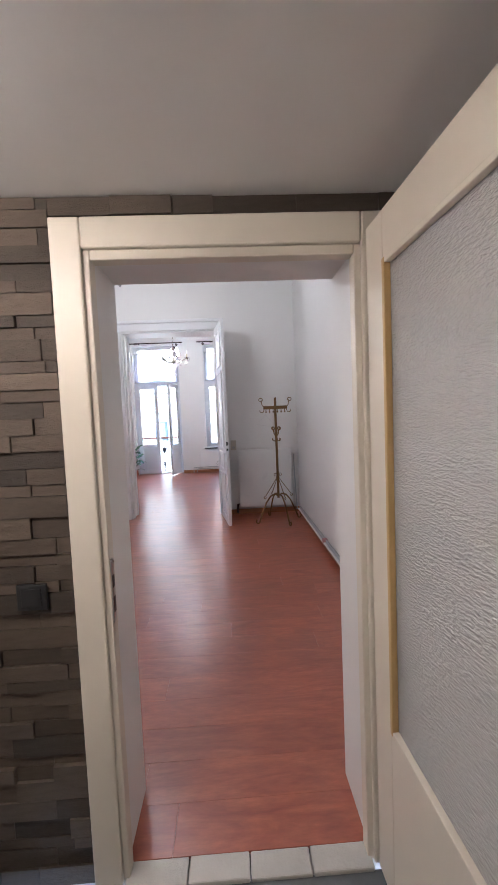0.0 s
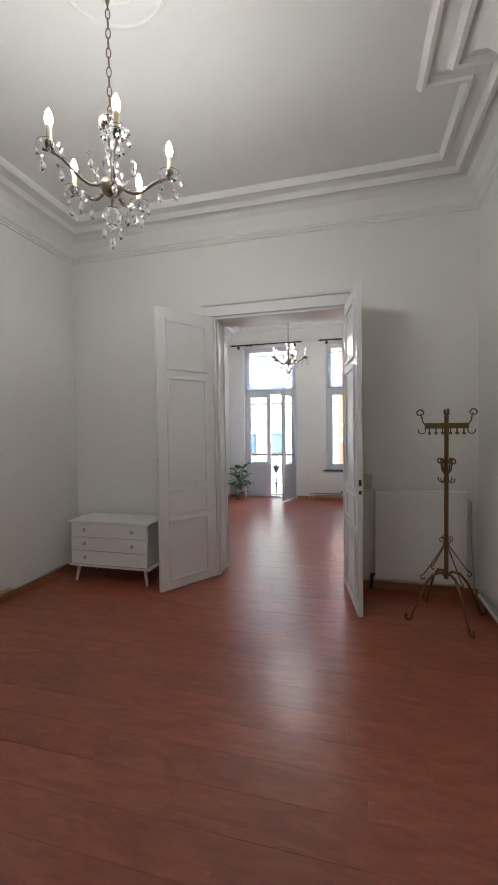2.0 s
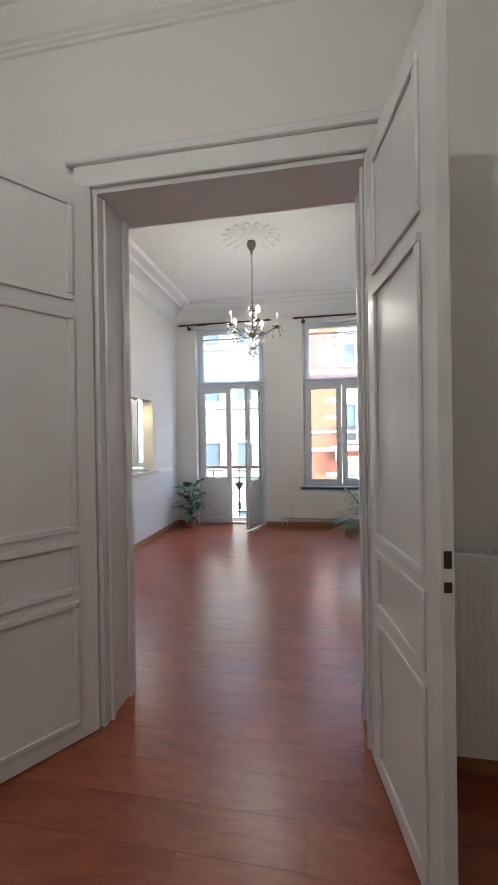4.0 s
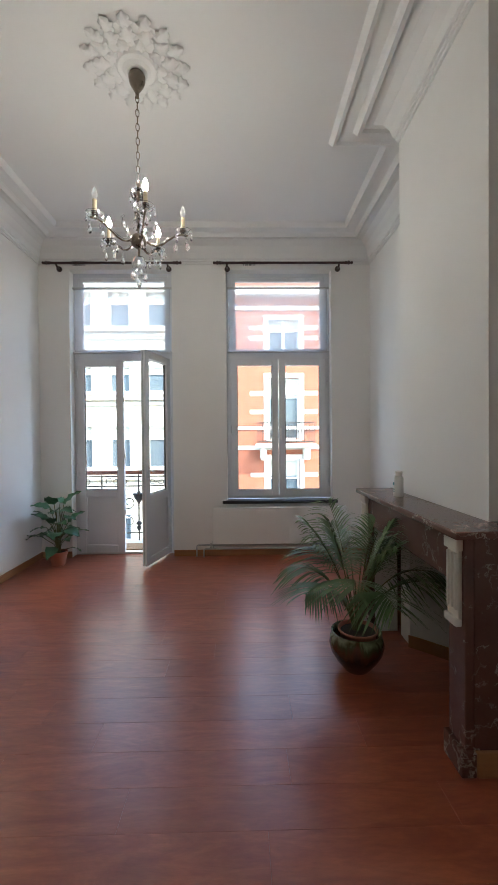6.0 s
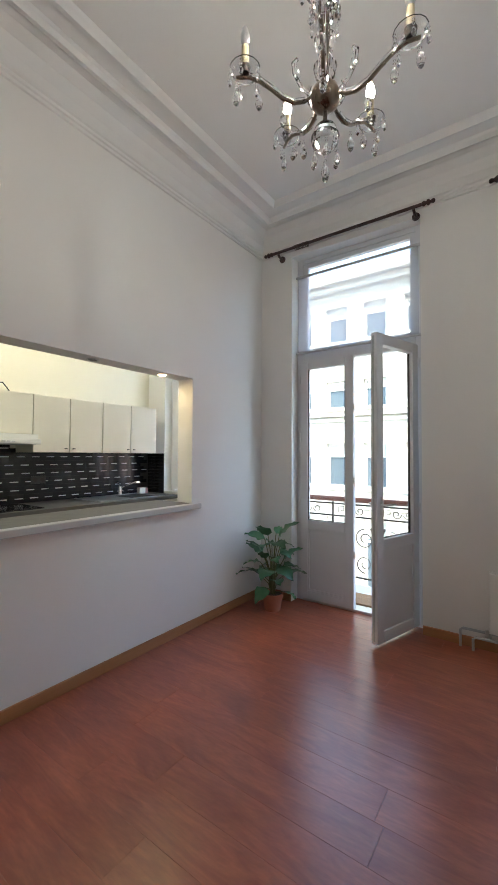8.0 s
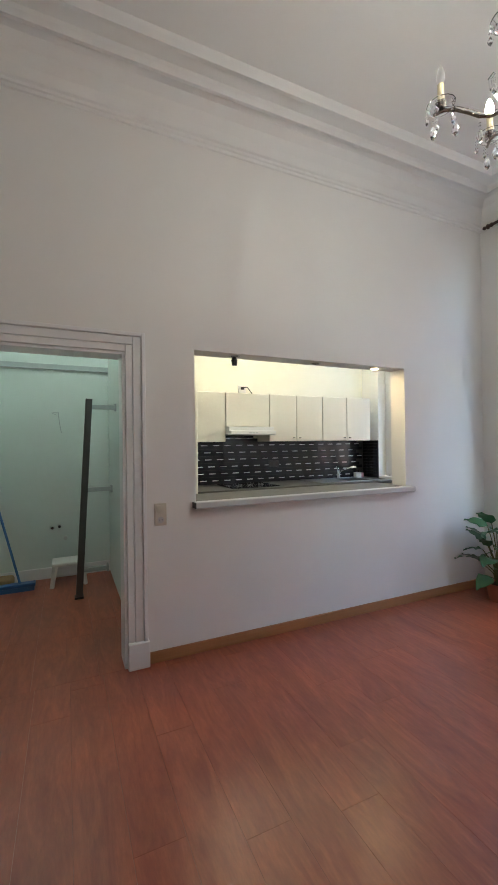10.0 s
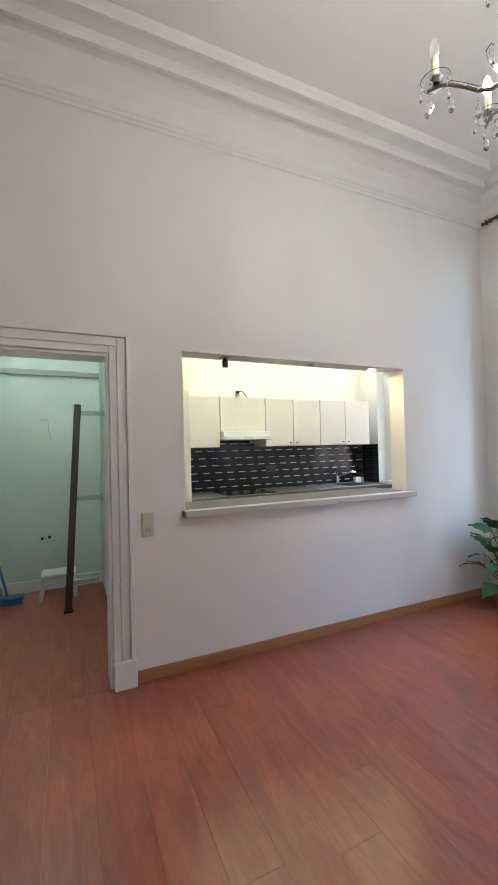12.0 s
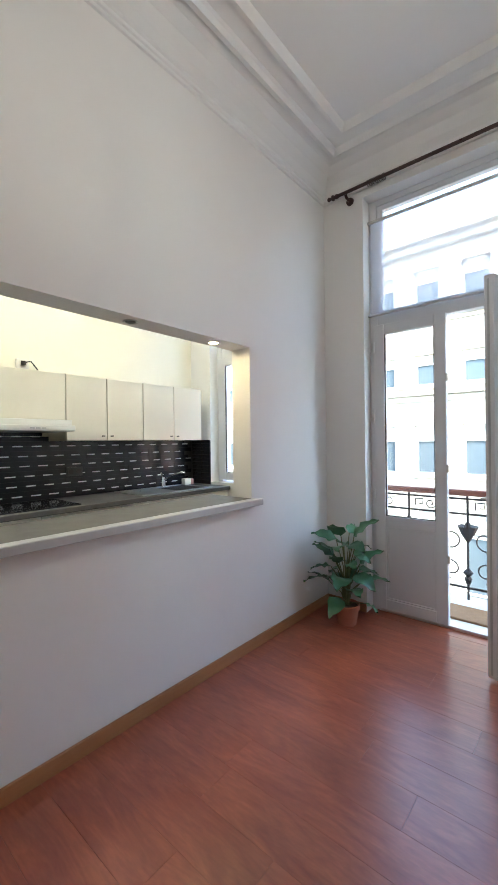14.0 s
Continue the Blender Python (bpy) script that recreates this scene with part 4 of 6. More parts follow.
def niche():
    n = thing("fireplace_lining", 0.51, 8.38, 0, "white plastered splayed lining of the closed fireplace", "fireplace lining", kind="structure")
    bm = bmesh.new()
    pts = [(-0.005, -0.355), (0.06, -0.30), (0.20, -0.16), (0.20, 0.16), (0.06, 0.30), (-0.005, 0.355)]
    for (xa, ya), (xb, yb) in zip(pts, pts[1:]):
        v = [bm.verts.new(p) for p in ((xa, ya, 0), (xb, yb, 0), (xb, yb, 0.93), (xa, ya, 0.93))]
        bm.faces.new(v)
    bmesh.ops.solidify(bm, geom=bm.faces[:], thickness=0.01)
    part("plaster", bm, WALL, n)
    b2 = bmesh.new()
    for (xa, ya), (xb, yb) in zip(pts, pts[1:]):
        v = [b2.verts.new(p) for p in ((xa - 0.014, ya * 0.97, 0), (xb - 0.014, yb * 0.97, 0), (xb - 0.014, yb * 0.97, 0.085), (xa - 0.014, ya * 0.97, 0.085))]
        b2.faces.new(v)
    bmesh.ops.solidify(b2, geom=b2.faces[:], thickness=0.008)
    part("base_strip", b2, BASEBOARD, n)


niche()


def spray_bottle():
    b = thing("bottle", 0.40, 8.66, 1.05, "small white plastic bottle with a printed label on the mantelpiece", "bottle")
    part("body", lathe([(0.0, 0), (0.030, 0), (0.032, 0.006), (0.032, 0.115), (0.026, 0.13), (0.018, 0.138), (0.0, 0.138)], 24), WHITE_PLASTIC, b, smooth=True)
    part("cap", lathe([(0.0, 0.138), (0.022, 0.138), (0.024, 0.142), (0.027, 0.165), (0.0, 0.168)], 20), WHITE_PLASTIC, b)
    part("label_mark", box(-0.034, -0.0315, -0.012, 0.010, 0.075, 0.095, 0.001), PAINT_TEAL, b, "teal printed mark")
    for i in range(2):
        part("label_bar", box(-0.0335, -0.0315, -0.014, 0.014, 0.045 - i * 0.014, 0.051 - i * 0.014), PAINT_TEAL, b)


PAINT_TEAL = surface("teal_print", (0.03, 0.16, 0.17), (0.04, 0.19, 0.2), 0.5, 10, 60, 0.0)
spray_bottle()


# ---------------------------------------------------------------- plants
def palm():
    p = thing("potted_palm", 0.065, 8.49, 0, "green feathery palm in a dripped green and brown glazed pot", "plant")
    pot = part("glazed_pot", lathe([(0.0, 0.0), (0.075, 0.0), (0.085, 0.012), (0.125, 0.06), (0.158, 0.115), (0.168, 0.16), (0.160, 0.205), (0.148, 0.222), (0.155, 0.238), (0.147, 0.240), (0.138, 0.222), (0.148, 0.19), (0.150, 0.14), (0.0, 0.12)], 40), GLAZE, p, smooth=True)
    part("inner_pot", lathe([(0.0, 0.13), (0.09, 0.13), (0.115, 0.255), (0.122, 0.256), (0.122, 0.242), (0.112, 0.238), (0.10, 0.15), (0.0, 0.15)], 32, at=(0.008, -0.004, 0)), TERRACOTTA, p, "red-brown plastic inner pot", smooth=True)
    part("soil", lathe([(0.0, 0.15), (0.09, 0.15), (0.107, 0.235), (0.05, 0.243), (0.0, 0.245)], 24, at=(0.008, -0.004, 0)), SOIL, p)
    rnd = random.Random(21)
    for i in range(20):
        az = i * 2.399 + rnd.uniform(-0.3, 0.3)
        lean = rnd.uniform(0.35, 0.95) if i > 6 else rnd.uniform(0.05, 0.35)
        length = rnd.uniform(0.72, 0.98)
        reach = 0.10 + 0.42 * lean
        pts = []
        droop = rnd.uniform(0.12, 0.34) * lean
        for k in range(17):
            s = k / 16
            r = 0.02 + reach * s ** 1.5
            z = 0.24 + length * (s - 0.10 * s * s) * (1 - 0.20 * lean) - droop * s ** 3.0
            pts.append(Vector((r * math.cos(az), r * math.sin(az), z)))
        frond = part("frond", tube(pts, 0.0052, 5, taper=0.3), STALK, p)
        bm = bmesh.new()
        side = Vector((-math.sin(az), math.cos(az), 0))
        for k in range(19):
            s = 0.50 + 0.49 * k / 18
            f = s * 16
            j = min(int(f), 15)
            q = pts[j].lerp(pts[j + 1], f - j)
            d = (pts[j + 1] - pts[j]).normalized()
            ll = 0.30 * math.sin(math.pi * (0.20 + 0.68 * (k / 18))) * rnd.uniform(0.85, 1.12)
            for sg in (-1, 1):
                out = (side * sg * (1.0 - 0.45 * k / 18) + d * 0.62 + Vector((0, 0, rnd.uniform(-0.1, 0.12)))).normalized()
                w = out.cross(Vector((0, 0, 1))).normalized() * 0.0076
                last = None
                for m in range(6):
                    u = m / 5
                    c = q + out * ll * u + Vector((0, 0, -0.42 * ll * u * u))
                    ww = w * (0.5 + 1.6 * u - 2.06 * u * u)
                    pair = [bm.verts.new(c - ww), bm.verts.new(c + ww + Vector((0, 0, 0.002)))]
                    if last:
                        bm.faces.new((last[0], last[1], pair[1], pair[0]))
                    last = pair
        part("leaf_blade", bm, PALM, frond)
    return p


palm()


def leaf_mesh(length, width):
    bm = bmesh.new()
    rows = []
    for i in range(8):
        s = i / 7
        w = width * math.sin(math.pi * min(1, s ** 0.62 * 0.97 + 0.01)) * 0.5
        z = 0.10 * length * math.sin(s * 2.2) - 0.28 * length * s * s
        wav = 0.012 * math.sin(i * 2.4)
        rows.append([bm.verts.new((x, s * length, z + dz)) for x, dz in ((-w, 0.03 * length + wav), (-w * 0.5, 0.012 * length), (0, 0), (w * 0.5, 0.012 * length), (w, 0.03 * length - wav))])
    for a, b in zip(rows, rows[1:]):
        for k in range(4):
            bm.faces.new((a[k], a[k + 1], b[k + 1], b[k]))
    return bm


def corner_plant():
    p = thing("potted_plant", -2.76, 10.64, 0, "leafy green plant with broad leaves in a terracotta pot", "plant")
    part("pot", lathe([(0.0, 0), (0.07, 0), (0.074, 0.004), (0.092, 0.12), (0.10, 0.122), (0.102, 0.16), (0.094, 0.162), (0.088, 0.13), (0.0, 0.13)], 28), TERRACOTTA, p)
    part("soil", lathe([(0.0, 0.125), (0.086, 0.125), (0.0885, 0.145), (0.0, 0.15)], 20), SOIL, p)
    rnd = random.Random(4)
    big = mesh_of(leaf_mesh(0.23, 0.155), "leaf", LEAF, True)
    small = mesh_of(leaf_mesh(0.16, 0.105), "leaf", LEAF, True)
    for i in range(30):
        az = i * 2.399 + rnd.uniform(-0.3, 0.3)
        u = (i + 0.5) / 30
        z1 = 0.22 + 0.50 * u + rnd.uniform(-0.03, 0.03)
        r = 0.13 * (1 - 0.75 * u) + 0.03
        tip = Vector((r * math.cos(az), r * math.sin(az), z1))
        st = part("stalk", tube([(0.012 * math.cos(az), 0.012 * math.sin(az), 0.14), (r * 0.3 * math.cos(az), r * 0.3 * math.sin(az), 0.14 + (z1 - 0.14) * 0.6), tuple(tip)], 0.004, 5), STALK, p)
        lf = new("leaf", big if i % 3 else small)
        lf.parent = st
        lf.matrix_basis = Matrix.Translation(tip) @ Matrix.Rotation(az - math.pi / 2, 4, "Z") @ Matrix.Rotation(radians(rnd.uniform(-30, 30) + 25 * u), 4, "X") @ Matrix.Rotation(radians(rnd.uniform(-25, 25)), 4, "Y") @ Matrix.Scale(rnd.uniform(0.8, 1.05), 4)


corner_plant()


# ---------------------------------------------------------------- front room furniture
def dresser():
    d = thing("chest_of_drawers", -2.71, 5.66, 0, "low white three-drawer chest on short tapered legs", "chest of drawers")
    w, dp = 0.94, 0.42
    part("body", box(-w / 2 + 0.02, w / 2 - 0.02, -dp / 2 + 0.02, dp / 2, 0.19, 0.63, 0.003), GLOSS_WHITE, d)
    part("top", box(-w / 2 - 0.01, w / 2 + 0.01, -dp / 2 - 0.01, dp / 2, 0.631, 0.65, 0.004), GLOSS_WHITE, d)
    part("base", box(-w / 2 - 0.005, w / 2 + 0.005, -dp / 2 - 0.005, dp / 2, 0.168, 0.189, 0.004), GLOSS_WHITE, d)
    for i in range(3):
        z = 0.195 + i * 0.145
        dr = part("drawer", box(-w / 2 + 0.024, w / 2 - 0.024, -dp / 2 + 0.002, -dp / 2 + 0.019, z, z + 0.141, 0.003), GLOSS_WHITE, d)
        for sx in (-1, 1):
            if i == 0 and sx == 1:
                part("screw_hole", lathe([(0.0, 0), (0.004, 0), (0.004, 0.003)], 8, at=(sx * 0.28, -dp / 2 + 0.001, z + 0.07)), BLACK, dr)
                continue
            part("ring_pull", tube([(sx * 0.28 + 0.014 * math.cos(a * math.tau / 14), -dp / 2 - 0.006, z + 0.07 + 0.014 * math.sin(a * math.tau / 14)) for a in range(14)], 0.003, 6, True), BRONZE, dr, "small dark ring pull")
            part("pull_knob", box(sx * 0.28 - 0.004, sx * 0.28 + 0.004, -dp / 2 - 0.008, -dp / 2 + 0.002, z + 0.08, z + 0.088), BRONZE, dr)
    for sx in (-1, 1):
        for sy in (-1, 1):
            part("leg", tube([(sx * 0.39, sy * 0.15, 0.168), (sx * 0.42, sy * 0.17, 0.0)], 0.022, 10, taper=0.55), GLOSS_WHITE, d)


dresser()


def coat_rack():
    c = thing("coat_rack", 0.50, 5.42, 0, "bronze-brown wrought metal coat stand with scrolled hooks", "coat stand")
    part("pole", tube([(0, 0, 0.33), (0, 0, 1.66)], 0.017, 12), BRASS, c)
    part("crossbar", box(-0.165, 0.165, -0.012, 0.012, 1.575, 1.62, 0.004), BRASS, c)
    part("finial", lathe([(0.017, 1.66), (0.02, 1.67), (0.012, 1.69), (0.0, 1.70)], 12), BRASS, c)

    def hooked(name, z, r_up, r_lo, az, base):
        bm = bmesh.new()
        up = [(base, 0, z)] + [(base + 0.02 + r_up * 0.4 * s, 0, z + 0.11 * s) for s in (0.3, 0.6, 0.9)] + spiral(base + 0.02 + r_up * 0.55, z + 0.105, r_up * 0.6, r_up * 0.35, 200, -160, 14)
        lo = [(base, 0, z - 0.01)] + arc(base + 0.032, z - 0.04, 0.028, 170, 380, 10)
        tube(up, 0.006, 6, bm=bm)
        tube(lo, 0.005, 6, bm=bm)
        bmesh.ops.rotate(bm, cent=(0, 0, 0), matrix=Matrix.Rotation(radians(az), 3, "Z"), verts=bm.verts)
        part(name, bm, BRASS, c)

    for az, base in ((0, 0.155), (180, 0.155), (90, 0.012), (270, 0.012)):
        hooked("hook", 1.60, 0.05, 0.03, az, base)
    for x in (-0.13, -0.08, -0.03, 0.03, 0.08, 0.13):
        for s in (-1, 1):
            part("small_hook", tube([(x, s * 0.012, 1.58)] + [(x, s * (0.030 + 0.018 * math.cos(radians(a))), 1.545 + 0.018 * math.sin(radians(a))) for a in range(180, 390, 30)], 0.004, 6), BRASS, c)
    for az in range(45, 405, 90):
        hooked("scroll", 1.20, 0.045, 0.02, az, 0.014)
    for az in (20, 110, 200, 290):
        bm = bmesh.new()
        leg = [(0.012, 0, 0.36), (0.05, 0, 0.385), (0.12, 0, 0.365), (0.19, 0, 0.28), (0.25, 0, 0.15), (0.30, 0, 0.04)] + arc(0.325, 0.035, 0.028, 200, 420, 8)
        tube(leg, 0.0105, 8, bm=bm)
        bmesh.ops.rotate(bm, cent=(0, 0, 0), matrix=Matrix.Rotation(radians(az), 3, "Z"), verts=bm.verts)
        lg = part("leg", bm, BRASS, c)
        b2 = tube([(0.012, 0, 0.62), (0.10, 0, 0.50), (0.20, 0, 0.37)] + arc(0.205, 0.355, 0.018, 80, -170, 8), 0.005, 6)
        bmesh.ops.rotate(b2, cent=(0, 0, 0), matrix=Matrix.Rotation(radians(az), 3, "Z"), verts=b2.verts)
        part("brace", b2, BRASS, lg)
        b3 = tube([(0.014, 0, 0.62)] + spiral(0.04, 0.655, 0.03, 0.012, 220, -120, 12), 0.004, 6)
        bmesh.ops.rotate(b3, cent=(0, 0, 0), matrix=Matrix.Rotation(radians(az), 3, "Z"), verts=b3.verts)
        part("curl", b3, BRASS, c)
    part("collar", lathe([(0.017, 0.60), (0.024, 0.605), (0.024, 0.63), (0.017, 0.635)], 12), BRASS, c)
    h = thing("clothes_hanger", 0.36, 5.42, 1.50, "thin wire clothes hanger on the coat stand", "hanger")
    part("wire", tube([(0.02, 0, 0.06), (0.03, 0, 0.075), (0.015, 0, 0.085), (0, 0, 0.07), (0, 0, 0.0), (-0.12, 0.01, -0.13), (0.15, 0.01, -0.18), (0, 0, 0.0)], 0.0018, 5), STEEL, h)


coat_rack()


# ---------------------------------------------------------------- chandeliers
def chandelier(x, y, z_hub, z_ceiling, turn, lit, label, glowing):
    c = thing("chandelier", x, y, z_hub, label, "chandelier", "crystal chandeliers")
    top = z_ceiling - z_hub
    part("canopy", lathe([(0.0, top - 0.16), (0.009, top - 0.155), (0.013, top - 0.12), (0.042, top - 0.075), (0.052, top - 0.05), (0.054, top - 0.02), (0.045, top - 0.005), (0.045, top)], 24), BRONZE, c, "tarnished brass ceiling canopy", smooth=True)
    n = int((top - 0.16 - 0.38) / 0.042)
    link_a = mesh_of(tube([(0.011 * math.cos(a * math.tau / 12), 0, 0.026 * math.sin(a * math.tau / 12)) for a in range(12)], 0.003, 5, True), "chain_link", BRONZE, True)
    for i in range(n + 1):
        o = new("chain_link", link_a)
        o.parent = c
        o.matrix_basis = pose(0, 0, 0.37 + i * (top - 0.16 - 0.37) / n, 0, 0, 90 * (i % 2) + 20)
    part("stem", tube([(0, 0, -0.10), (0, 0, 0.37)], 0.008, 10), BRONZE, c)
    part("hub", lathe([(0.0, -0.05), (0.02, -0.048), (0.045, -0.03), (0.055, 0.0), (0.045, 0.028), (0.02, 0.045), (0.012, 0.05)], 20), BRONZE, c, smooth=True)
    part("glass_baluster", lathe([(0.012, 0.06), (0.035, 0.08), (0.042, 0.11), (0.022, 0.15), (0.03, 0.175), (0.04, 0.21), (0.024, 0.25), (0.05, 0.30), (0.055, 0.315), (0.014, 0.32)], 16), CRYSTAL, c, "clear glass baluster")
    part("glass_ball", lathe([(0.0, -0.20), (0.022, -0.195), (0.045, -0.17), (0.05, -0.145), (0.035, -0.11), (0.008, -0.10)], 16), CRYSTAL, c, "clear glass ball")
    drop = lathe([(0.0, -0.075), (0.011, -0.062), (0.016, -0.042), (0.010, -0.018), (0.0, -0.004)], 8)
    lathe([(0.0, 0.0), (0.006, 0.006), (0.0, 0.012)], 6, bm=drop)
    lathe([(0.0, 0.014), (0.005, 0.019), (0.0, 0.024)], 6, bm=drop)
    drop_mesh = mesh_of(drop, "crystal_drop", CRYSTAL)
    tiny = lathe([(0.0, -0.035), (0.006, -0.026), (0.009, -0.016), (0.0, 0.0)], 6)
    lathe([(0.0, 0.001), (0.006, 0.007), (0.0, 0.013)], 6, bm=tiny)
    lathe([(0.0, 0.015), (0.005, 0.020), (0.0, 0.025)], 6, bm=tiny)
    tiny_mesh = mesh_of(tiny, "crystal_bead", CRYSTAL)

    def hang(mesh, p, parent=c, s=1.0):
        o = new(mesh.name.split(".")[0], mesh)
        o.parent = parent
        o.matrix_basis = Matrix.Translation(p) @ Matrix.Rotation(p[0] * 40, 4, "Z") @ Matrix.Scale(s, 4)

    for k in range(6):
        a = k * math.tau / 6
        hang(tiny_mesh, (0.052 * math.cos(a), 0.052 * math.sin(a), 0.28))
        hang(drop_mesh, (0.045 * math.cos(a), 0.045 * math.sin(a), -0.215 + 0.02 * (k % 2)), s=0.7)
    hang(drop_mesh, (0, 0, -0.235))
    for k in range(5):
        a = radians(turn + 72 * k)
        ca, sa = math.cos(a), math.sin(a)

        def put(r, z):
            return (r * ca, r * sa, z)

        line = [put(r, z) for r, z in ((0.045, 0.0), (0.075, -0.022), (0.11, -0.03), (0.15, -0.018), (0.19, 0.012), (0.235, 0.04), (0.275, 0.052), (0.315, 0.045))]
        arm = part("arm", tube(line, 0.0065, 8), BRONZE, c, smooth=True)
        for off in (-1, 1):
            part("glass_rod", tube([(p[0] - sa * off * 0.008, p[1] + ca * off * 0.008, p[2] + 0.006) for p in line[1:-1]], 0.005, 6), CRYSTAL, arm, "clear glass rod cladding")
        part("scroll", tube([put(r, z) for r, z in ((0.05, 0.0), (0.085, 0.03), (0.11, 0.075), (0.115, 0.115), (0.10, 0.13))], 0.007, 6), CRYSTAL, c, "clear glass scroll")
        tip = put(0.285, 0.055)
        part("bobeche", lathe([(0.0, 0.002), (0.02, 0.0), (0.045, 0.008), (0.055, 0.022), (0.051, 0.022), (0.04, 0.012), (0.0, 0.008)], 16, at=tip), CRYSTAL, arm, "clear glass drip dish")
        part("socket", lathe([(0.0, 0.008), (0.016, 0.008), (0.018, 0.03), (0.0, 0.032)], 12, at=tip), DARK_IRON, arm)
        part("candle", lathe([(0.0, 0.032), (0.0125, 0.032), (0.0125, 0.105), (0.0, 0.106)], 12, at=tip), CANDLE, arm, "ivory candle sleeve")
        on = k in lit
        part("bulb", lathe([(0.0, 0.107), (0.010, 0.108), (0.0165, 0.126), (0.0165, 0.142), (0.010, 0.168), (0.0, 0.184)], 14, at=tip), glowing if on else BULB_OFF, arm, "lit candle bulb" if on else "unlit frosted candle bulb", smooth=True)
        for r, z in ((0.315, 0.035), (0.235, 0.025), (0.15, -0.03)):
            hang(drop_mesh, put(r, z - 0.03), arm, 0.85)
        for j in range(5):
            b = j * math.tau / 5 + a
            hang(tiny_mesh, (tip[0] + 0.053 * math.cos(b), tip[1] + 0.053 * math.sin(b), tip[2] - 0.012), arm)
        hang(drop_mesh, put(0.10, 0.10), c, 0.7)
    return c


chandelier(-1.395, 3.63, 2.80, CZ - 0.02, 20, (0, 1, 2, 3, 4), "brass and crystal chandelier with lit candle bulbs", BULB_ON)
chandelier(-1.30, 8.65, 2.735, CZ - 0.05, 292, (0, 2, 3), "brass and crystal chandelier, some candle bulbs unlit", BULB_DIM)


def plain_rose():
    r = thing("ceiling_rose", -1.395, 3.63, CZ, "plain round moulded plaster ceiling rose", "ceiling rose", kind="structure")
    part("disc", lathe([(0.0, -0.022), (0.14, -0.022), (0.15, -0.016), (0.16, -0.02), (0.27, -0.014), (0.28, -0.022), (0.30, -0.018), (0.31, 0.0)], 48), PLASTER, r)


plain_rose()


def ornate_rose():
    r = thing("ceiling_rose", -1.30, 8.65, CZ, "ornate plaster ceiling rose of curling leaves", "ceiling rose", kind="structure")
    part("disc", lathe([(0.0, -0.05), (0.07, -0.05), (0.09, -0.035), (0.12, -0.03), (0.14, -0.012), (0.20, -0.006), (0.21, 0.0)], 32), PLASTER, r)
    bm = bmesh.new()
    for ring, (rad, ln, wd, cnt) in enumerate(((0.09, 0.11, 0.075, 9), (0.16, 0.12, 0.085, 13), (0.235, 0.11, 0.08, 16))):
        rows = []
        for i in range(10):
            s = i / 9
            w = wd * 0.5 * math.sin(math.pi * (0.12 + 0.83 * s)) * (1 + 0.35 * math.sin(s * 19))
            z = -0.008 - 0.020 * math.sin(s * 2.7)
            rows.append([(-w, s * ln, z * 0.45 + 0.004), (-w * 0.5, s * ln, z), (0, s * ln, z * 0.7), (w * 0.5, s * ln, z), (w, s * ln, z * 0.45 + 0.004)])
        for k in range(cnt):
            m = Matrix.Rotation((k + 0.5 * ring) * math.tau / cnt, 4, "Z") @ Matrix.Translation((0, rad, 0))
            vs = [[bm.verts.new(m @ Vector(p)) for p in row] for row in rows]
            for a, b in zip(vs, vs[1:]):
                for j in range(4):
                    bm.faces.new((a[j], a[j + 1], b[j + 1], b[j]))
    part("leaf_relief", bm, PLASTER, r, smooth=True)


ornate_rose()


# ---------------------------------------------------------------- switches and small wall fittings
def wall_switch(x, y, z, rz, label, socket=False):
    s = thing("wall_switch", x, y, z, label, "switch", rz=rz)
    part("plate", box(-0.04, 0.04, -0.010, 0.0, -0.075 if socket else -0.04, 0.075 if socket else 0.04, 0.003), SWITCH, s)
    part("rocker", box(-0.028, 0.028, -0.014, -0.010, 0.008 if socket else -0.028, 0.064 if socket else 0.028, 0.002), SWITCH, s)
    if socket:
        bm = lathe([(0.0, 0), (0.020, 0), (0.022, 0.004)], 20)
        bmesh.ops.transform(bm, matrix=Matrix.Translation((0, -0.0095, -0.035)) @ Matrix.Rotation(radians(90), 4, "X"), verts=bm.verts)
        o = part("outlet", bm, SILL_EDGE, s)
        for dx in (-0.009, 0.009):
            part("pin_hole", box(dx - 0.003, dx + 0.003, -0.0150, -0.0130, -0.038, -0.032), BLACK, o)
    return s


wall_switch(W2 + 0.001, 7.65, 0.985, 90, "white switch and socket plate on the wall", True)
wall_switch(-0.10, N1 - 0.001, 1.06, 0, "small white switch plate beside the radiator", True)


def thermostat():
    t = thing("thermostat", W2 + 0.001, 6.425, 2.69, "white square wall box with a thin wire", "thermostat", rz=90)
    part("case", box(-0.07, 0.07, -0.03, 0, -0.09, 0.09, 0.008), WHITE_PLASTIC, t)
    part("wire", tube([(-0.02, -0.032, 0.01), (0.0, -0.04, 0.02), (0.03, -0.032, -0.01)], 0.003, 6), BLACK, t)


thermostat()
hs = thing("hall_switch", -0.745, 1.085, 0.97, "black square switch on the clad hall wall", "switch")
part("plate", box(-0.045, 0.045, -0.012, 0.0, -0.04, 0.04, 0.003), BLACK, hs)
part("rocker", box(-0.03, 0.03, -0.016, -0.012, -0.028, 0.028, 0.002), BLACK, hs)


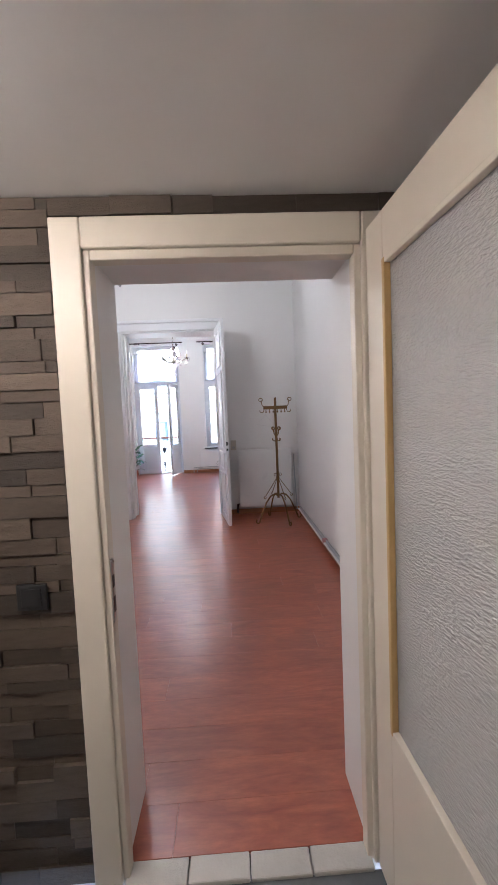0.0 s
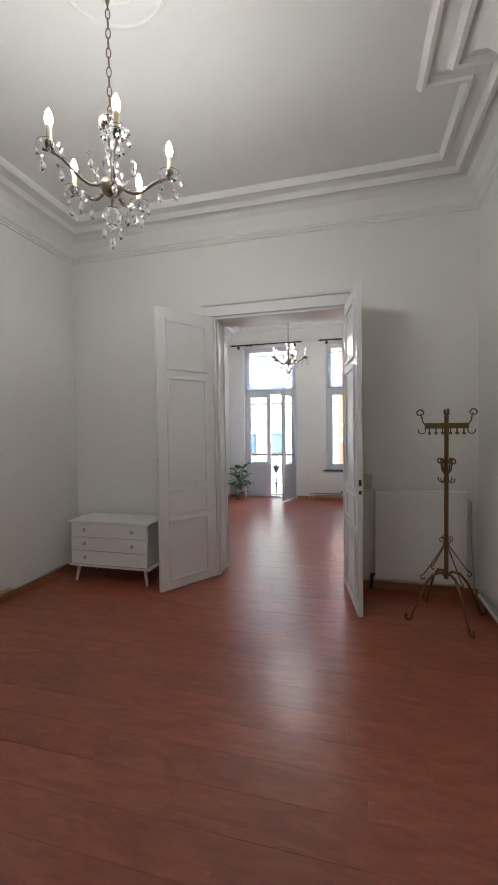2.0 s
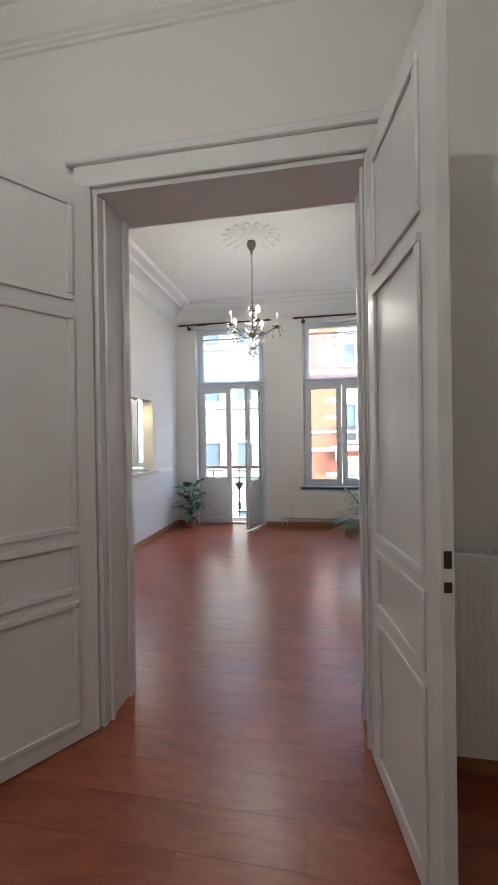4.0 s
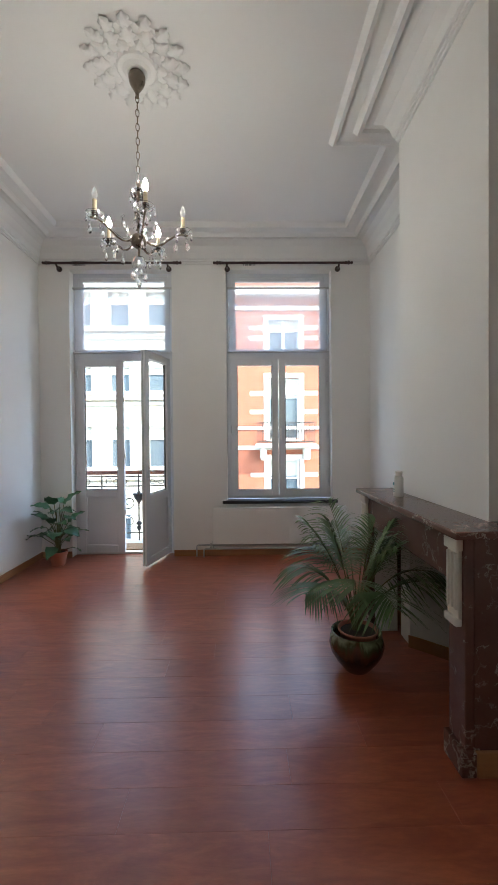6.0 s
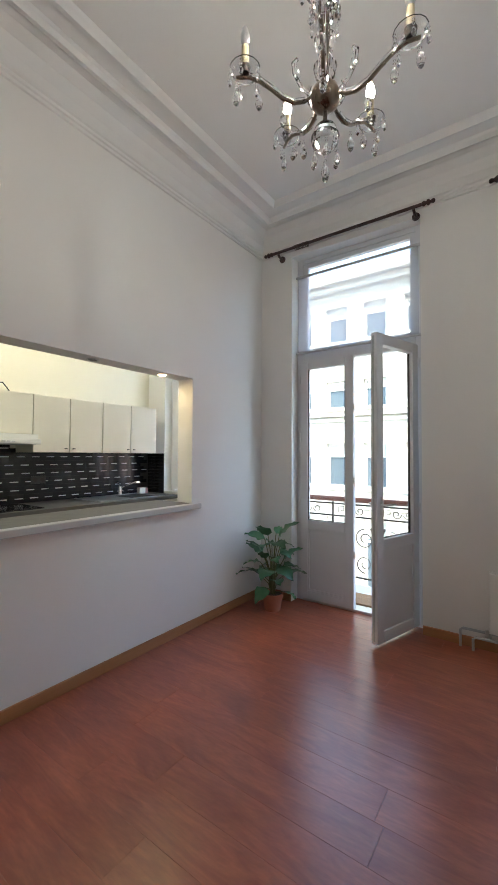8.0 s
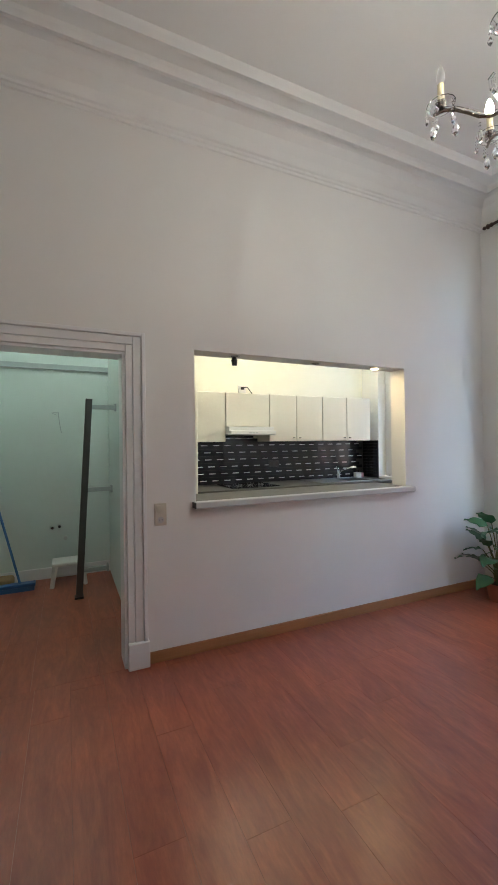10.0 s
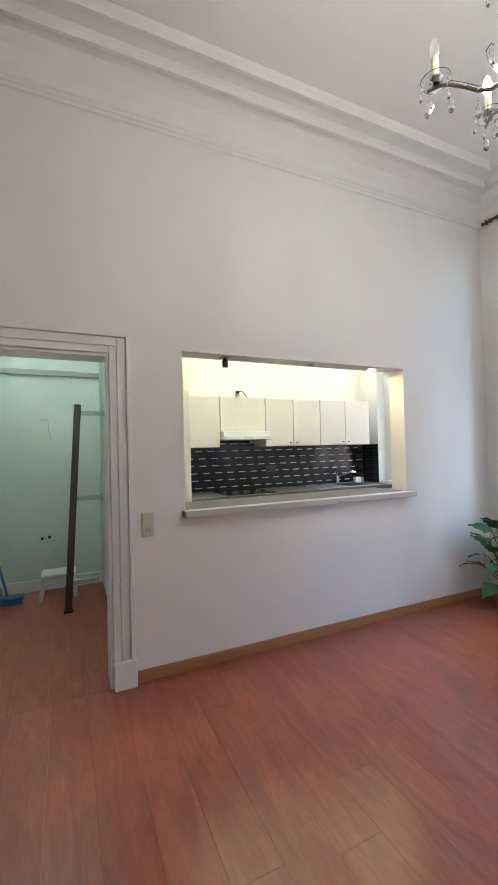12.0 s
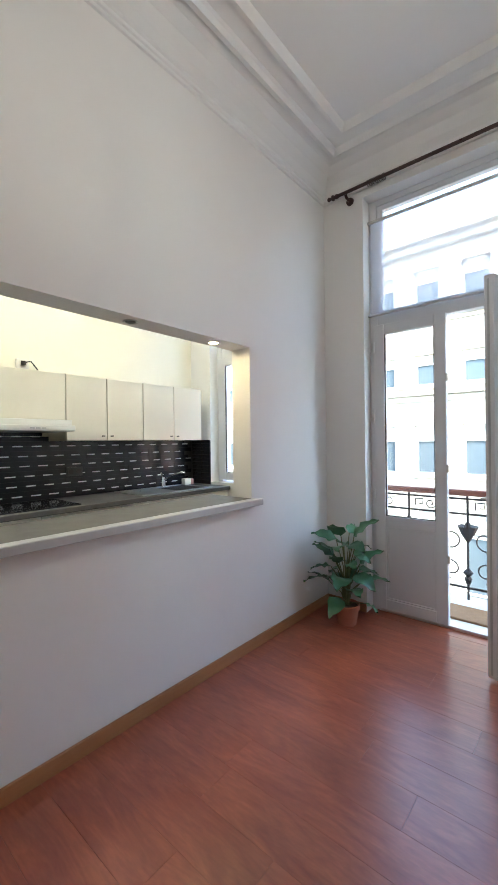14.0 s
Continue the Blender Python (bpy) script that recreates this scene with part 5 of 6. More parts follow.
# ---------------------------------------------------------------- kitchen
def upper_cabinet(y0, y1, z0, z1, handles, label="cream laminate wall cabinet in the kitchen"):
    c = thing("wall_cabinet", KK, (y0 + y1) / 2, z0, label, "cabinet", "kitchen wall cabinets")
    w, h = (y1 - y0) / 2, z1 - z0
    part("body", box(0.0, 0.33, -w + 0.001, w - 0.001, 0, h, 0.002), CABINET, c)
    d = part("door", box(0.332, 0.35, -w + 0.002, w - 0.002, 0.002, h - 0.002, 0.003), CABINET, c)
    for y in handles:
        part("knob", box(0.35, 0.368, y * (w - 0.04) - 0.012, y * (w - 0.04) + 0.012, 0.035, 0.045, 0.002), DARK_IRON, d)


ZU0, ZU1 = 1.48, 2.035
upper_cabinet(8.31, 8.70, ZU0, ZU1, ())
upper_cabinet(8.705, 9.25, ZU0 + 0.17, ZU1, ())
upper_cabinet(9.255, 9.62, ZU0, ZU1, (1,))
upper_cabinet(9.625, 10.0, ZU0, ZU1, (-1,))
upper_cabinet(10.005, 10.375, ZU0, ZU1, (1,))
upper_cabinet(10.38, 10.76, ZU0, ZU1, (-1,))
tc = thing("tall_cabinet", KK, 7.975, 0, "tall cream laminate kitchen cabinet", "cabinet")
part("body", box(0, 0.57, -0.31, 0.325, 0, ZU1 + 0.02, 0.003), CABINET, tc)
part("door", box(0.572, 0.59, -0.308, 0.323, 0.1, ZU1 + 0.015, 0.003), CABINET, tc)

hood = thing("cooker_hood", KK, 8.98, ZU0 + 0.055, "slim white cooker hood under the cabinets", "cooker hood")
part("body", box(0.0, 0.44, -0.275, 0.28, 0.03, 0.112, 0.004), WHITE_PLASTIC, hood)
part("visor", box(0.40, 0.50, -0.275, 0.28, 0.02, 0.065, 0.006), WHITE_PLASTIC, hood)
part("grille", box(0.05, 0.40, -0.28, 0.28, 0.018, 0.03), SILL_EDGE, hood)
for i in range(3):
    part("switch", box(0.50, 0.504, -0.06 + i * 0.04, -0.03 + i * 0.04, 0.036, 0.046), SILL_EDGE, hood)


def base_units():
    n = 4
    ys = [8.30 + i * (N2 - 8.30) / n for i in range(n + 1)]
    for a, b in zip(ys, ys[1:]):
        u = thing("base_cabinet", KK, (a + b) / 2, 0, "cream laminate kitchen base cabinet", "cabinet", "kitchen base cabinets")
        w = (b - a) / 2
        part("body", box(0, 0.56, -w + 0.001, w - 0.001, 0.1, 0.93, 0.002), CABINET, u)
        part("plinth", box(0, 0.50, -w + 0.001, w - 0.001, 0.0, 0.1), BLACK, u)
        part("door", box(0.562, 0.58, -w + 0.002, w - 0.002, 0.102, 0.928, 0.003), CABINET, u)


base_units()
wt = thing("worktop", KK, 9.6, 0.931, "grey-brown laminate kitchen worktop", "worktop")
part("slab", box(0.0, 0.62, 8.296 - 9.6, N2 - 9.6 - 0.001, 0, 0.04, 0.004), WORKTOP, wt)
hob = thing("hob", KK + 0.31, 8.98, 0.972, "flat black glass hob on the worktop", "hob")
part("glass", box(-0.25, 0.25, -0.29, 0.29, 0, 0.008, 0.003), BLACK_TILE, hob)
sink = thing("sink", KK + 0.31, 10.3, 0.972, "stainless steel sink with a drainer", "sink")
bm = bmesh.new()
add_box(bm, -0.25, 0.25, -0.45, -0.02, 0.0, 0.007, 0.002)
add_box(bm, -0.25, -0.19, -0.02, 0.42, 0.0, 0.007, 0.002)
add_box(bm, 0.19, 0.25, -0.02, 0.42, 0.0, 0.007, 0.002)
add_box(bm, -0.19, 0.19, 0.36, 0.42, 0.0, 0.007, 0.002)
part("rim", bm, STEEL, sink)
part("bowl", box(-0.19, 0.19, -0.02, 0.36, 0.0, 0.002), DARK_IRON, sink)
tap = thing("tap", KK + 0.10, 10.42, 0.979, "chrome mixer tap with a long swivel spout", "tap")
part("base", lathe([(0.0, 0), (0.027, 0), (0.024, 0.06), (0.022, 0.10), (0.0, 0.105)], 16), CHROME, tap)
part("spout", tube([(0, 0, 0.07), (0.10, 0.04, 0.12), (0.20, 0.09, 0.16), (0.23, 0.11, 0.15)], 0.010), CHROME, tap)
part("lever", tube([(0, 0, 0.10), (0.03, -0.05, 0.15)], 0.009), CHROME, tap)
soap = thing("soap_dish", KK + 0.16, 10.72, 0.979, "small white and red soap pack by the sink", "soap")
part("pack", box(-0.03, 0.03, -0.07, 0.02, 0, 0.07, 0.006), WHITE_PLASTIC, soap)
part("red_end", box(-0.03, 0.03, 0.021, 0.06, 0, 0.065, 0.006), TAPE, soap)

bar = thing("bar_counter", W2, 8.885, 1.012, "grey bar top with a rounded edge in the kitchen hatch", "counter")
part("top", box(-0.40, 0.005, -0.983, 0.983, 0.003, 0.044, 0.003), WORKTOP, bar)
part("edge", box(0.0055, 0.075, -1.005, 1.03, 0.0, 0.045, 0.006), SILL_EDGE, bar, "light grey edge strip")
part("end_cap", box(0.0, 0.078, -1.012, -1.005, 0.002, 0.043, 0.002), BLACK, bar)


def soffit_spot(y, on, drop=False):
    s = thing("recessed_spot", W2 - 0.085, y, HATCH[3], "small recessed spotlight in the hatch soffit" + (", lit warm" if on else ", unlit"), "spotlight", "hatch spotlights")
    part("ring", lathe([(0.040, 0.0), (0.044, -0.004), (0.038, -0.008), (0.030, -0.004)], 24), STEEL, s)
    part("lens", lathe([(0.0, -0.006), (0.026, -0.006), (0.03, -0.003)], 20), SPOT_ON if on else BLACK, s)
    if drop:
        part("lamp", lathe([(0.0, -0.07), (0.02, -0.07), (0.024, -0.03), (0.012, -0.006)], 14), BLACK, s)


soffit_spot(8.24, False, True)
soffit_spot(8.97, False)
soffit_spot(9.60, True)

hk = thing("wall_socket", KK + 0.001, 9.05, 2.12, "white wall socket with a short loose cable above the cabinets", "socket")
part("plate", box(0, 0.02, -0.05, 0.05, -0.05, 0.05, 0.004), WHITE_PLASTIC, hk)
part("cable", tube([(0.02, 0.0, 0.02), (0.06, 0.05, 0.03), (0.07, 0.12, -0.06), (0.06, 0.14, -0.12)], 0.006), BLACK, hk)
part("plug", lathe([(0.0, 0.0), (0.02, 0.0), (0.02, 0.03), (0.0, 0.03)], 12, at=(0.035, 0.0, 0.0)), DARK_IRON, hk)

kl = thing("ceiling_lamp", -4.0, 9.1, CZ, "lit white globe lamp on the kitchen ceiling", "lamp")
part("base", lathe([(0.0, -0.03), (0.06, -0.03), (0.06, 0.0)], 20), WHITE_PLASTIC, kl)
part("globe", lathe([(0.0, -0.22), (0.06, -0.205), (0.10, -0.16), (0.11, -0.12), (0.09, -0.06), (0.05, -0.031)], 20), KITCHEN_LAMP, kl, smooth=True)

so = thing("wall_socket", KK + 0.013, 9.48, 1.20, "black double socket on the tiled splashback", "socket")
part("plate", box(0, 0.012, -0.075, 0.075, -0.04, 0.04, 0.003), BLACK, so)
for dy in (-0.036, 0.036):
    part("outlet", tube([(0.012, dy, 0), (0.015, dy, 0)], 0.024, 16), DARK_IRON, so)

# ---------------------------------------------------------------- storeroom
# lamp added out of view for the cool light from above; real source unknown
tl = thing("added_tube_lamp", -4.2, 6.9, CZ, "unseen white tube lamp added to light the storeroom", "lamp")
part("housing", box(-0.32, 0.32, -0.04, 0.04, -0.04, 0.0, 0.004), WHITE_PLASTIC, tl)
part("tube", tube([(-0.3, 0, -0.062), (0.3, 0, -0.062)], 0.02, 12), ADDED_TUBE, tl)
def rack_frame():
    r = thing("steel_rack", -4.55, 7.175, 0, "grey steel shelf upright with brackets leaning on the wall", "rack")
    up = bmesh.new()
    m = Matrix.Translation((0, 0, 0)) @ Matrix.Rotation(radians(-3.2), 4, "X")
    add_box(up, -0.035, 0.035, -0.03, 0.03, 0.02, 1.91, 0.004, m)
    part("upright", up, RACK, r)
    for z in (0.26, 1.03, 1.83):
        y = z * math.tan(radians(3.2))
        part("bracket", box(-0.02, 0.02, y + 0.031, y + 0.24, z - 0.02, z + 0.02, 0.004), PIPE_GREY, r)
        part("bracket_foot", box(-0.035, 0.035, y + 0.24, y + 0.255, z - 0.035, z + 0.035, 0.003), PIPE_GREY, r)
    part("foot", box(-0.045, 0.045, -0.04, 0.04, 0.0, 0.02, 0.003), BLACK, r)


RACK = surface("dark_grey_steel", (0.10, 0.10, 0.10), (0.15, 0.145, 0.14), 0.35, 6, 60, 0.1, metal=0.6, stretch=(1, 1, 0.2))
rack_frame()


def step_stool():
    s = thing("step_stool", -5.06, 7.09, 0, "white plastic step stool on the storeroom floor", "stool")
    part("seat", box(-0.13, 0.13, -0.16, 0.16, 0.21, 0.25, 0.012), WHITE_PLASTIC, s)
    for sx in (-1, 1):
        for sy in (-1, 1):
            part("leg", tube([(sx * 0.10, sy * 0.13, 0.21), (sx * 0.12, sy * 0.16, 0.0)], 0.026, 8, taper=0.8), WHITE_PLASTIC, s)


step_stool()
br = thing("broom", -5.02, 6.62, 0, "blue floor broom leaning against the storeroom wall", "broom")
part("head", box(-0.05, 0.05, -0.16, 0.16, 0.04, 0.075, 0.01), BLUE, br)
part("bristles", box(-0.045, 0.045, -0.15, 0.15, 0.0, 0.041), BLUE, br)
part("stick", tube([(0, 0.02, 0.07), (-0.28, -0.26, 1.06)], 0.012), BLUE, br)
bag = thing("paper_bundle", -5.17, 6.47, 0, "crumpled tan paper bundle on the floor", "paper")
part("bundle", box(-0.10, 0.12, -0.08, 0.10, 0, 0.11, 0.03), CARDBOARD, bag)
for y, z in ((7.0, 0.56), (6.93, 0.55)):
    pt = thing("pipe_stub", KW + 0.012, y, z, "small dark capped pipe end in the wall", "pipe", "storeroom pipe ends")
    part("stub", tube([(0, 0, 0), (0.03, 0, 0)], 0.014), DARK_IRON, pt)
pt = thing("pipe_stub", KW + 0.012, 7.06, 0.43, "small dark capped pipe end in the wall", "pipe", "storeroom pipe ends")
part("stub", tube([(0, 0, 0), (0.03, 0, 0)], 0.022), STEEL, pt)
wl = thing("wall_wire", KW + 0.014, 6.98, 1.80, "loose wire hanging from the storeroom wall", "wire")
part("wire", tube([(0, 0, 0.0), (0.03, -0.05, 0.02), (0.04, 0.02, 0.03), (0.02, 0.03, -0.08), (0.01, 0.05, -0.2)], 0.004, 5), PIPE_GREY, wl)


# ---------------------------------------------------------------- balcony
def balcony():
    b = thing("balcony", 0, 0, 0, "narrow balcony with black scrolled cast iron railing", "balcony")
    part("slab", box(-3.3, -0.95, N2 + 0.32, 11.95, -0.22, -0.03, 0.01), STONE, b)
    part("handrail", box(-3.3, -0.95, 11.80, 11.87, 0.93, 0.985, 0.01), RAIL_WOOD, b, "red-brown wooden handrail")
    y = 11.835
    for z in (0.90, 0.76, 0.08):
        part("rail", box(-3.3, -0.95, y - 0.01, y + 0.01, z - 0.008, z + 0.008), DARK_IRON, b)
    for k in range(5):
        x = -3.2 + k * 0.53
        part("post", tube([(x, y, -0.03), (x, y, 0.93)], 0.011, 8), DARK_IRON, b)
        part("boss", lathe([(0.0, -0.12), (0.02, -0.10), (0.035, -0.06), (0.02, -0.03), (0.045, 0.0), (0.02, 0.03), (0.0, 0.05)], 10, at=(x, y, 0.22)), DARK_IRON, b)
        part("boss", lathe([(0.0, -0.1), (0.06, 0.0), (0.09, 0.07), (0.04, 0.05), (0.02, 0.1), (0.0, 0.12)], 10, at=(x, y, 0.58)), DARK_IRON, b)
        if k == 4:
            break
        xm = x + 0.265
        for s in (-1, 1):
            c = bmesh.new()
            tube(spiral(xm + s * 0.12, 0.52, 0.115, 0.035, 90, 90 + s * 520, 30, y), 0.007, 5, bm=c)
            tube(spiral(xm + s * 0.12, 0.24, 0.10, 0.03, 270, 270 - s * 480, 26, y), 0.007, 5, bm=c)
            part("scroll", c, DARK_IRON, b)
            part("small_scroll", tube(spiral(xm + s * 0.06, 0.83, 0.05, 0.015, 180 if s > 0 else 0, (180 if s > 0 else 0) + s * 420, 20, y), 0.006, 5), DARK_IRON, b)
        key = [(xm - 0.2, y, 0.80), (xm - 0.2, y, 0.87), (xm - 0.13, y, 0.87), (xm - 0.13, y, 0.82), (xm - 0.165, y, 0.82)]
        part("fret", tube(key, 0.006, 4), DARK_IRON, b)
    for x in (-3.28, -0.97):
        part("side_bar", box(x - 0.01, x + 0.01, N2 + 0.32, 11.83, 0.88, 0.91), DARK_IRON, b)


balcony()
mt = thing("door_mat", -1.95, 11.45, -0.03, "rough brown coir mat on the balcony", "mat")
part("mat", box(-0.35, 0.35, -0.14, 0.16, 0, 0.022, 0.006), COIR, mt)

# ---------------------------------------------------------------- street and houses opposite
structure("ground", box(-600, 600, 12.5, 900, -4.6, -4.5), ASPHALT, "grey asphalt street", "road")
structure("pavement", box(-60, 60, 19.6, 22.0, -4.5, -4.36), PAVING, "grey paved pavement with a kerb", "pavement")
structure("pavement_near", box(-60, 60, 11.25, 13.2, -4.5, -4.36), PAVING, "grey paved pavement with a kerb", "pavement")
structure("ground_yard", box(-600, 600, -600, 12.5, -4.7, -4.55), PAVING, "grey paved ground", "ground")
YB = 22.0


def far_window(parent, xc, z0, w, h, arched=False, curtain=0.55):
    win = part("window", box(xc - w / 2, xc + w / 2, YB + 0.22, YB + 0.24, z0, z0 + h), FAR_GLASS, parent)
    f = 0.07
    bm = bmesh.new()
    for a in ((xc - w / 2, xc - w / 2 + f, z0, z0 + h), (xc + w / 2 - f, xc + w / 2, z0, z0 + h), (xc - w / 2 + f, xc + w / 2 - f, z0, z0 + f), (xc - w / 2 + f, xc + w / 2 - f, z0 + h - f, z0 + h), (xc - w / 2 + f, xc + w / 2 - f, z0 + h * 0.68, z0 + h * 0.68 + f)):
        add_box(bm, a[0], a[1], YB + 0.15, YB + 0.22, a[2], a[3])
    part("frame", bm, FAR_FRAME, win)
    if curtain:
        part("curtain", box(xc - w / 2 + f, xc + w / 2 - f, YB + 0.205, YB + 0.215, z0 + h * (1 - curtain * 0.5), z0 + h - f), CURTAIN, win)
    part("sill", box(xc - w / 2 - 0.08, xc + w / 2 + 0.08, YB - 0.08, YB + 0.15, z0 - 0.10, z0), STONE, win)
    if arched:
        c = bmesh.new()
        outer = [(xc + (w / 2 + 0.02) * math.cos(radians(a)), z0 + h - 0.35 + 0.42 * math.sin(radians(a))) for a in range(0, 181, 15)]
        for (xa, za), (xb, zb) in zip(outer, outer[1:]):
            top = z0 + h + 0.12
            v = [c.verts.new(p) for p in ((xa, YB + 0.12, za), (xb, YB + 0.12, zb), (xb, YB + 0.12, top), (xa, YB + 0.12, top))]
            c.faces.new(v)
        bmesh.ops.solidify(c, geom=c.faces[:], thickness=0.10)
        part("arch", c, STUCCO, win)
    return win


def white_house(x0, x1):
    h = thing("house", 0, 0, 0, "cream stucco town house with rows of tall windows", "house")
    cols = []
    x = -5.48 - 1.50 * 16
    while x < x1 - 0.7:
        if x > x0 + 0.5:
            cols.append(x)
        x += 1.50
    floors = ((-3.6, 2.7, False), (0.25, 1.68, False), (3.28, 1.05, False), (5.88, 1.35, True))
    holes = [(c - 0.42, c + 0.42, z, z + hh) for c in cols for z, hh, _ in floors]
    part("wall", pierced("x", x0, x1, YB, YB + 0.4, -4.5, 8.05, holes), STUCCO, h)
    part("backing", box(x0, x1, YB + 0.41, YB + 8, -4.5, 8.0), STUCCO, h)
    for c in cols:
        for z, hh, arch in floors:
            far_window(h, c, z, 0.84, hh, arch)
        part("console", box(c - 0.34, c + 0.34, YB - 0.05, YB - 0.002, 5.50, 5.62), STUCCO, h)
        for s in (-1, 1):
            part("pilaster", box(c + s * 0.66 - 0.09, c + s * 0.66 + 0.09, YB - 0.05, YB - 0.002, 3.2, 5.3), STUCCO, h)
    for z, d, t in ((2.95, 0.16, 0.12), (2.75, 0.06, 0.16), (5.66, 0.14, 0.10), (5.36, 0.05, 0.07), (-0.20, 0.16, 0.14), (-0.55, 0.05, 0.28)):
        part("string_course", box(x0, x1, YB - d, YB - 0.001, z, z + t, 0.01), STUCCO, h)
    part("cornice", box(x0, x1, YB - 0.45, YB + 0.3, 8.05, 8.30, 0.03), STUCCO, h)
    part("cornice", box(x0, x1, YB - 0.22, YB + 0.0, 7.80, 8.05, 0.02), STUCCO, h)
    part("roof", box(x0, x1, YB - 0.1, YB + 8, 8.30, 8.5), ROOF, h)


white_house(-30.0, -0.93)


def brick_house(x0, x1, centres):
    h = thing("house", 0, 0, 0, "orange-red brick town house with pale stone bands and an iron balcony", "house")
    floors = ((-3.2, 1.4), (-1.9, 2.45), (1.35, 2.45), (4.75, 1.35))
    holes = [(c - 0.62, c + 0.62, z, z + hh) for c in centres for z, hh in floors]
    wall = part("wall", pierced("x", x0, x1, YB, YB + 0.4, -4.5, 7.3, holes), BRICK, h)
    part("backing", box(x0, x1, YB + 0.41, YB + 8, -4.5, 7.3), BRICK, h)
    courses = bmesh.new()
    z = -1.0
    while z < 7.2:
        if not any(abs(z - v) < 0.02 for v in ()):
            start = x0
            for a, b in sorted((q[0], q[1]) for q in holes if q[2] - 0.02 < z < q[3] + 0.02) + [(x1, x1)]:
                if a > start:
                    add_box(courses, start, a, YB - 0.006, YB - 0.0005, z, z + 0.062)
                start = b
        z += 0.075
    ob = part("brick_course", courses, BRICK, wall)
    tagged(ob, kind="stuff")
    for c in centres:
        for z, hh in floors:
            w = far_window(h, c, z, 1.24, hh)
            part("mullion", box(c - 0.05, c + 0.05, YB + 0.12, YB + 0.2, z, z + hh), FAR_FRAME, w)
            s = bmesh.new()
            add_box(s, c - 0.80, c - 0.62, YB - 0.03, YB + 0.1, z, z + hh, 0.01)
            add_box(s, c + 0.62, c + 0.80, YB - 0.03, YB + 0.1, z, z + hh, 0.01)
            add_box(s, c - 0.80, c + 0.80, YB - 0.03, YB + 0.1, z + hh, z + hh + 0.2, 0.01)
            part("surround", s, STONE, w)
            for zz in (z + hh * 0.42, z + hh * 0.72):
                for sg in (-1, 1):
                    part("stone_block", box(*sorted((c + sg * 0.80, c + sg * 1.35)), YB - 0.015, YB - 0.002, zz, zz + 0.16), STONE, h)
        bal = part("balcony", box(c - 1.15, c + 1.15, YB - 0.75, YB - 0.001, 1.05, 1.2, 0.02), STONE, h)
        for sg in (-1, 1):
            part("bracket", box(c + sg * 0.85 - 0.12, c + sg * 0.85 + 0.12, YB - 0.55, YB - 0.001, 0.55, 1.05, 0.08), STONE, bal)
        rail = bmesh.new()
        add_box(rail, c - 1.1, c + 1.1, YB - 0.72, YB - 0.68, 1.98, 2.02)
        add_box(rail, c - 1.1, c + 1.1, YB - 0.72, YB - 0.68, 1.26, 1.30)
        for i in range(23):
            x = c - 1.1 + i * 0.1
            add_box(rail, x - 0.012, x + 0.012, YB - 0.71, YB - 0.69, 1.2, 2.0)
        for i in range(11):
            tube(spiral(c - 1.0 + i * 0.2, 1.63, 0.09, 0.03, 0, 400, 10, YB - 0.70), 0.012, 4, bm=rail)
        part("railing", rail, DARK_IRON, bal)
    for z, t in ((0.95, 0.16), (1.75, 0.12), (4.35, 0.18), (6.5, 0.16)):
        part("stone_band", box(x0, x1, YB - 0.05, YB - 0.002, z, z + t, 0.01), STONE, h)
    part("cornice", box(x0, x1, YB - 0.4, YB + 0.3, 7.0, 7.3, 0.04), STONE, h)
    rf = bmesh.new()
    v = [rf.verts.new(p) for p in ((x0, YB - 0.3, 7.3), (x1, YB - 0.3, 7.3), (x1, YB + 4, 10.2), (x0, YB + 4, 10.2))]
    rf.faces.new(v)
    bmesh.ops.solidify(rf, geom=rf.faces[:], thickness=0.15)
    part("roof", rf, ROOF, h)
    part("downpipe", tube([(x0 + 3.9, YB - 0.06, -4.4), (x0 + 3.9, YB - 0.06, 7.1)], 0.05), PIPE_GREY, h)


brick_house(-0.93, 12.5, (1.06, 5.4, 9.6))

# ---------------------------------------------------------------- hall wall cladding
def cladding():
    c = thing("wall_hall_north", 0, 1.113, 0, "dark brown split-stone strip cladding", "wall", kind="structure")
    rnd = random.Random(12)
    part("backing", box(-1.35, -0.625, -0.006, 0.0, 0.0, 2.15), CLAD, c)
    part("backing", box(-0.625, 0.50, -0.006, 0.0, 2.095, 2.15), CLAD, c)
    meshes = {}

    def strip(xa, xb, za, zb):
        dep = rnd.choice((0.010, 0.014, 0.019, 0.024))
        k = (round(xb - xa, 3), round(zb - za, 3), dep)
        if k not in meshes:
            meshes[k] = mesh_of(box(-k[0] / 2 + 0.001, k[0] / 2 - 0.001, -dep, -0.005, -k[1] / 2 + 0.001, k[1] / 2 - 0.001), "stone_strip", CLAD)
        o = new("stone_strip", meshes[k])
        o.parent = c
        o.location = ((xa + xb) / 2, 0, (za + zb) / 2)

    z = 0.0
    while z < 2.145:
        h = min(rnd.choice((0.035, 0.05, 0.05, 0.065)), 2.15 - z)
        x = -1.35
        while x < -0.63:
            w = rnd.choice((0.12, 0.18, 0.25, 0.32))
            xb = min(x + w, -0.626)
            if xb - x > 0.01:
                strip(x, xb, z, z + h)
            x += w
        z += h
    x = -0.625
    while x < 0.5:
        w = rnd.choice((0.12, 0.18, 0.25))
        strip(x, min(x + w, 0.5), 2.095, 2.148)
        x += w


cladding()


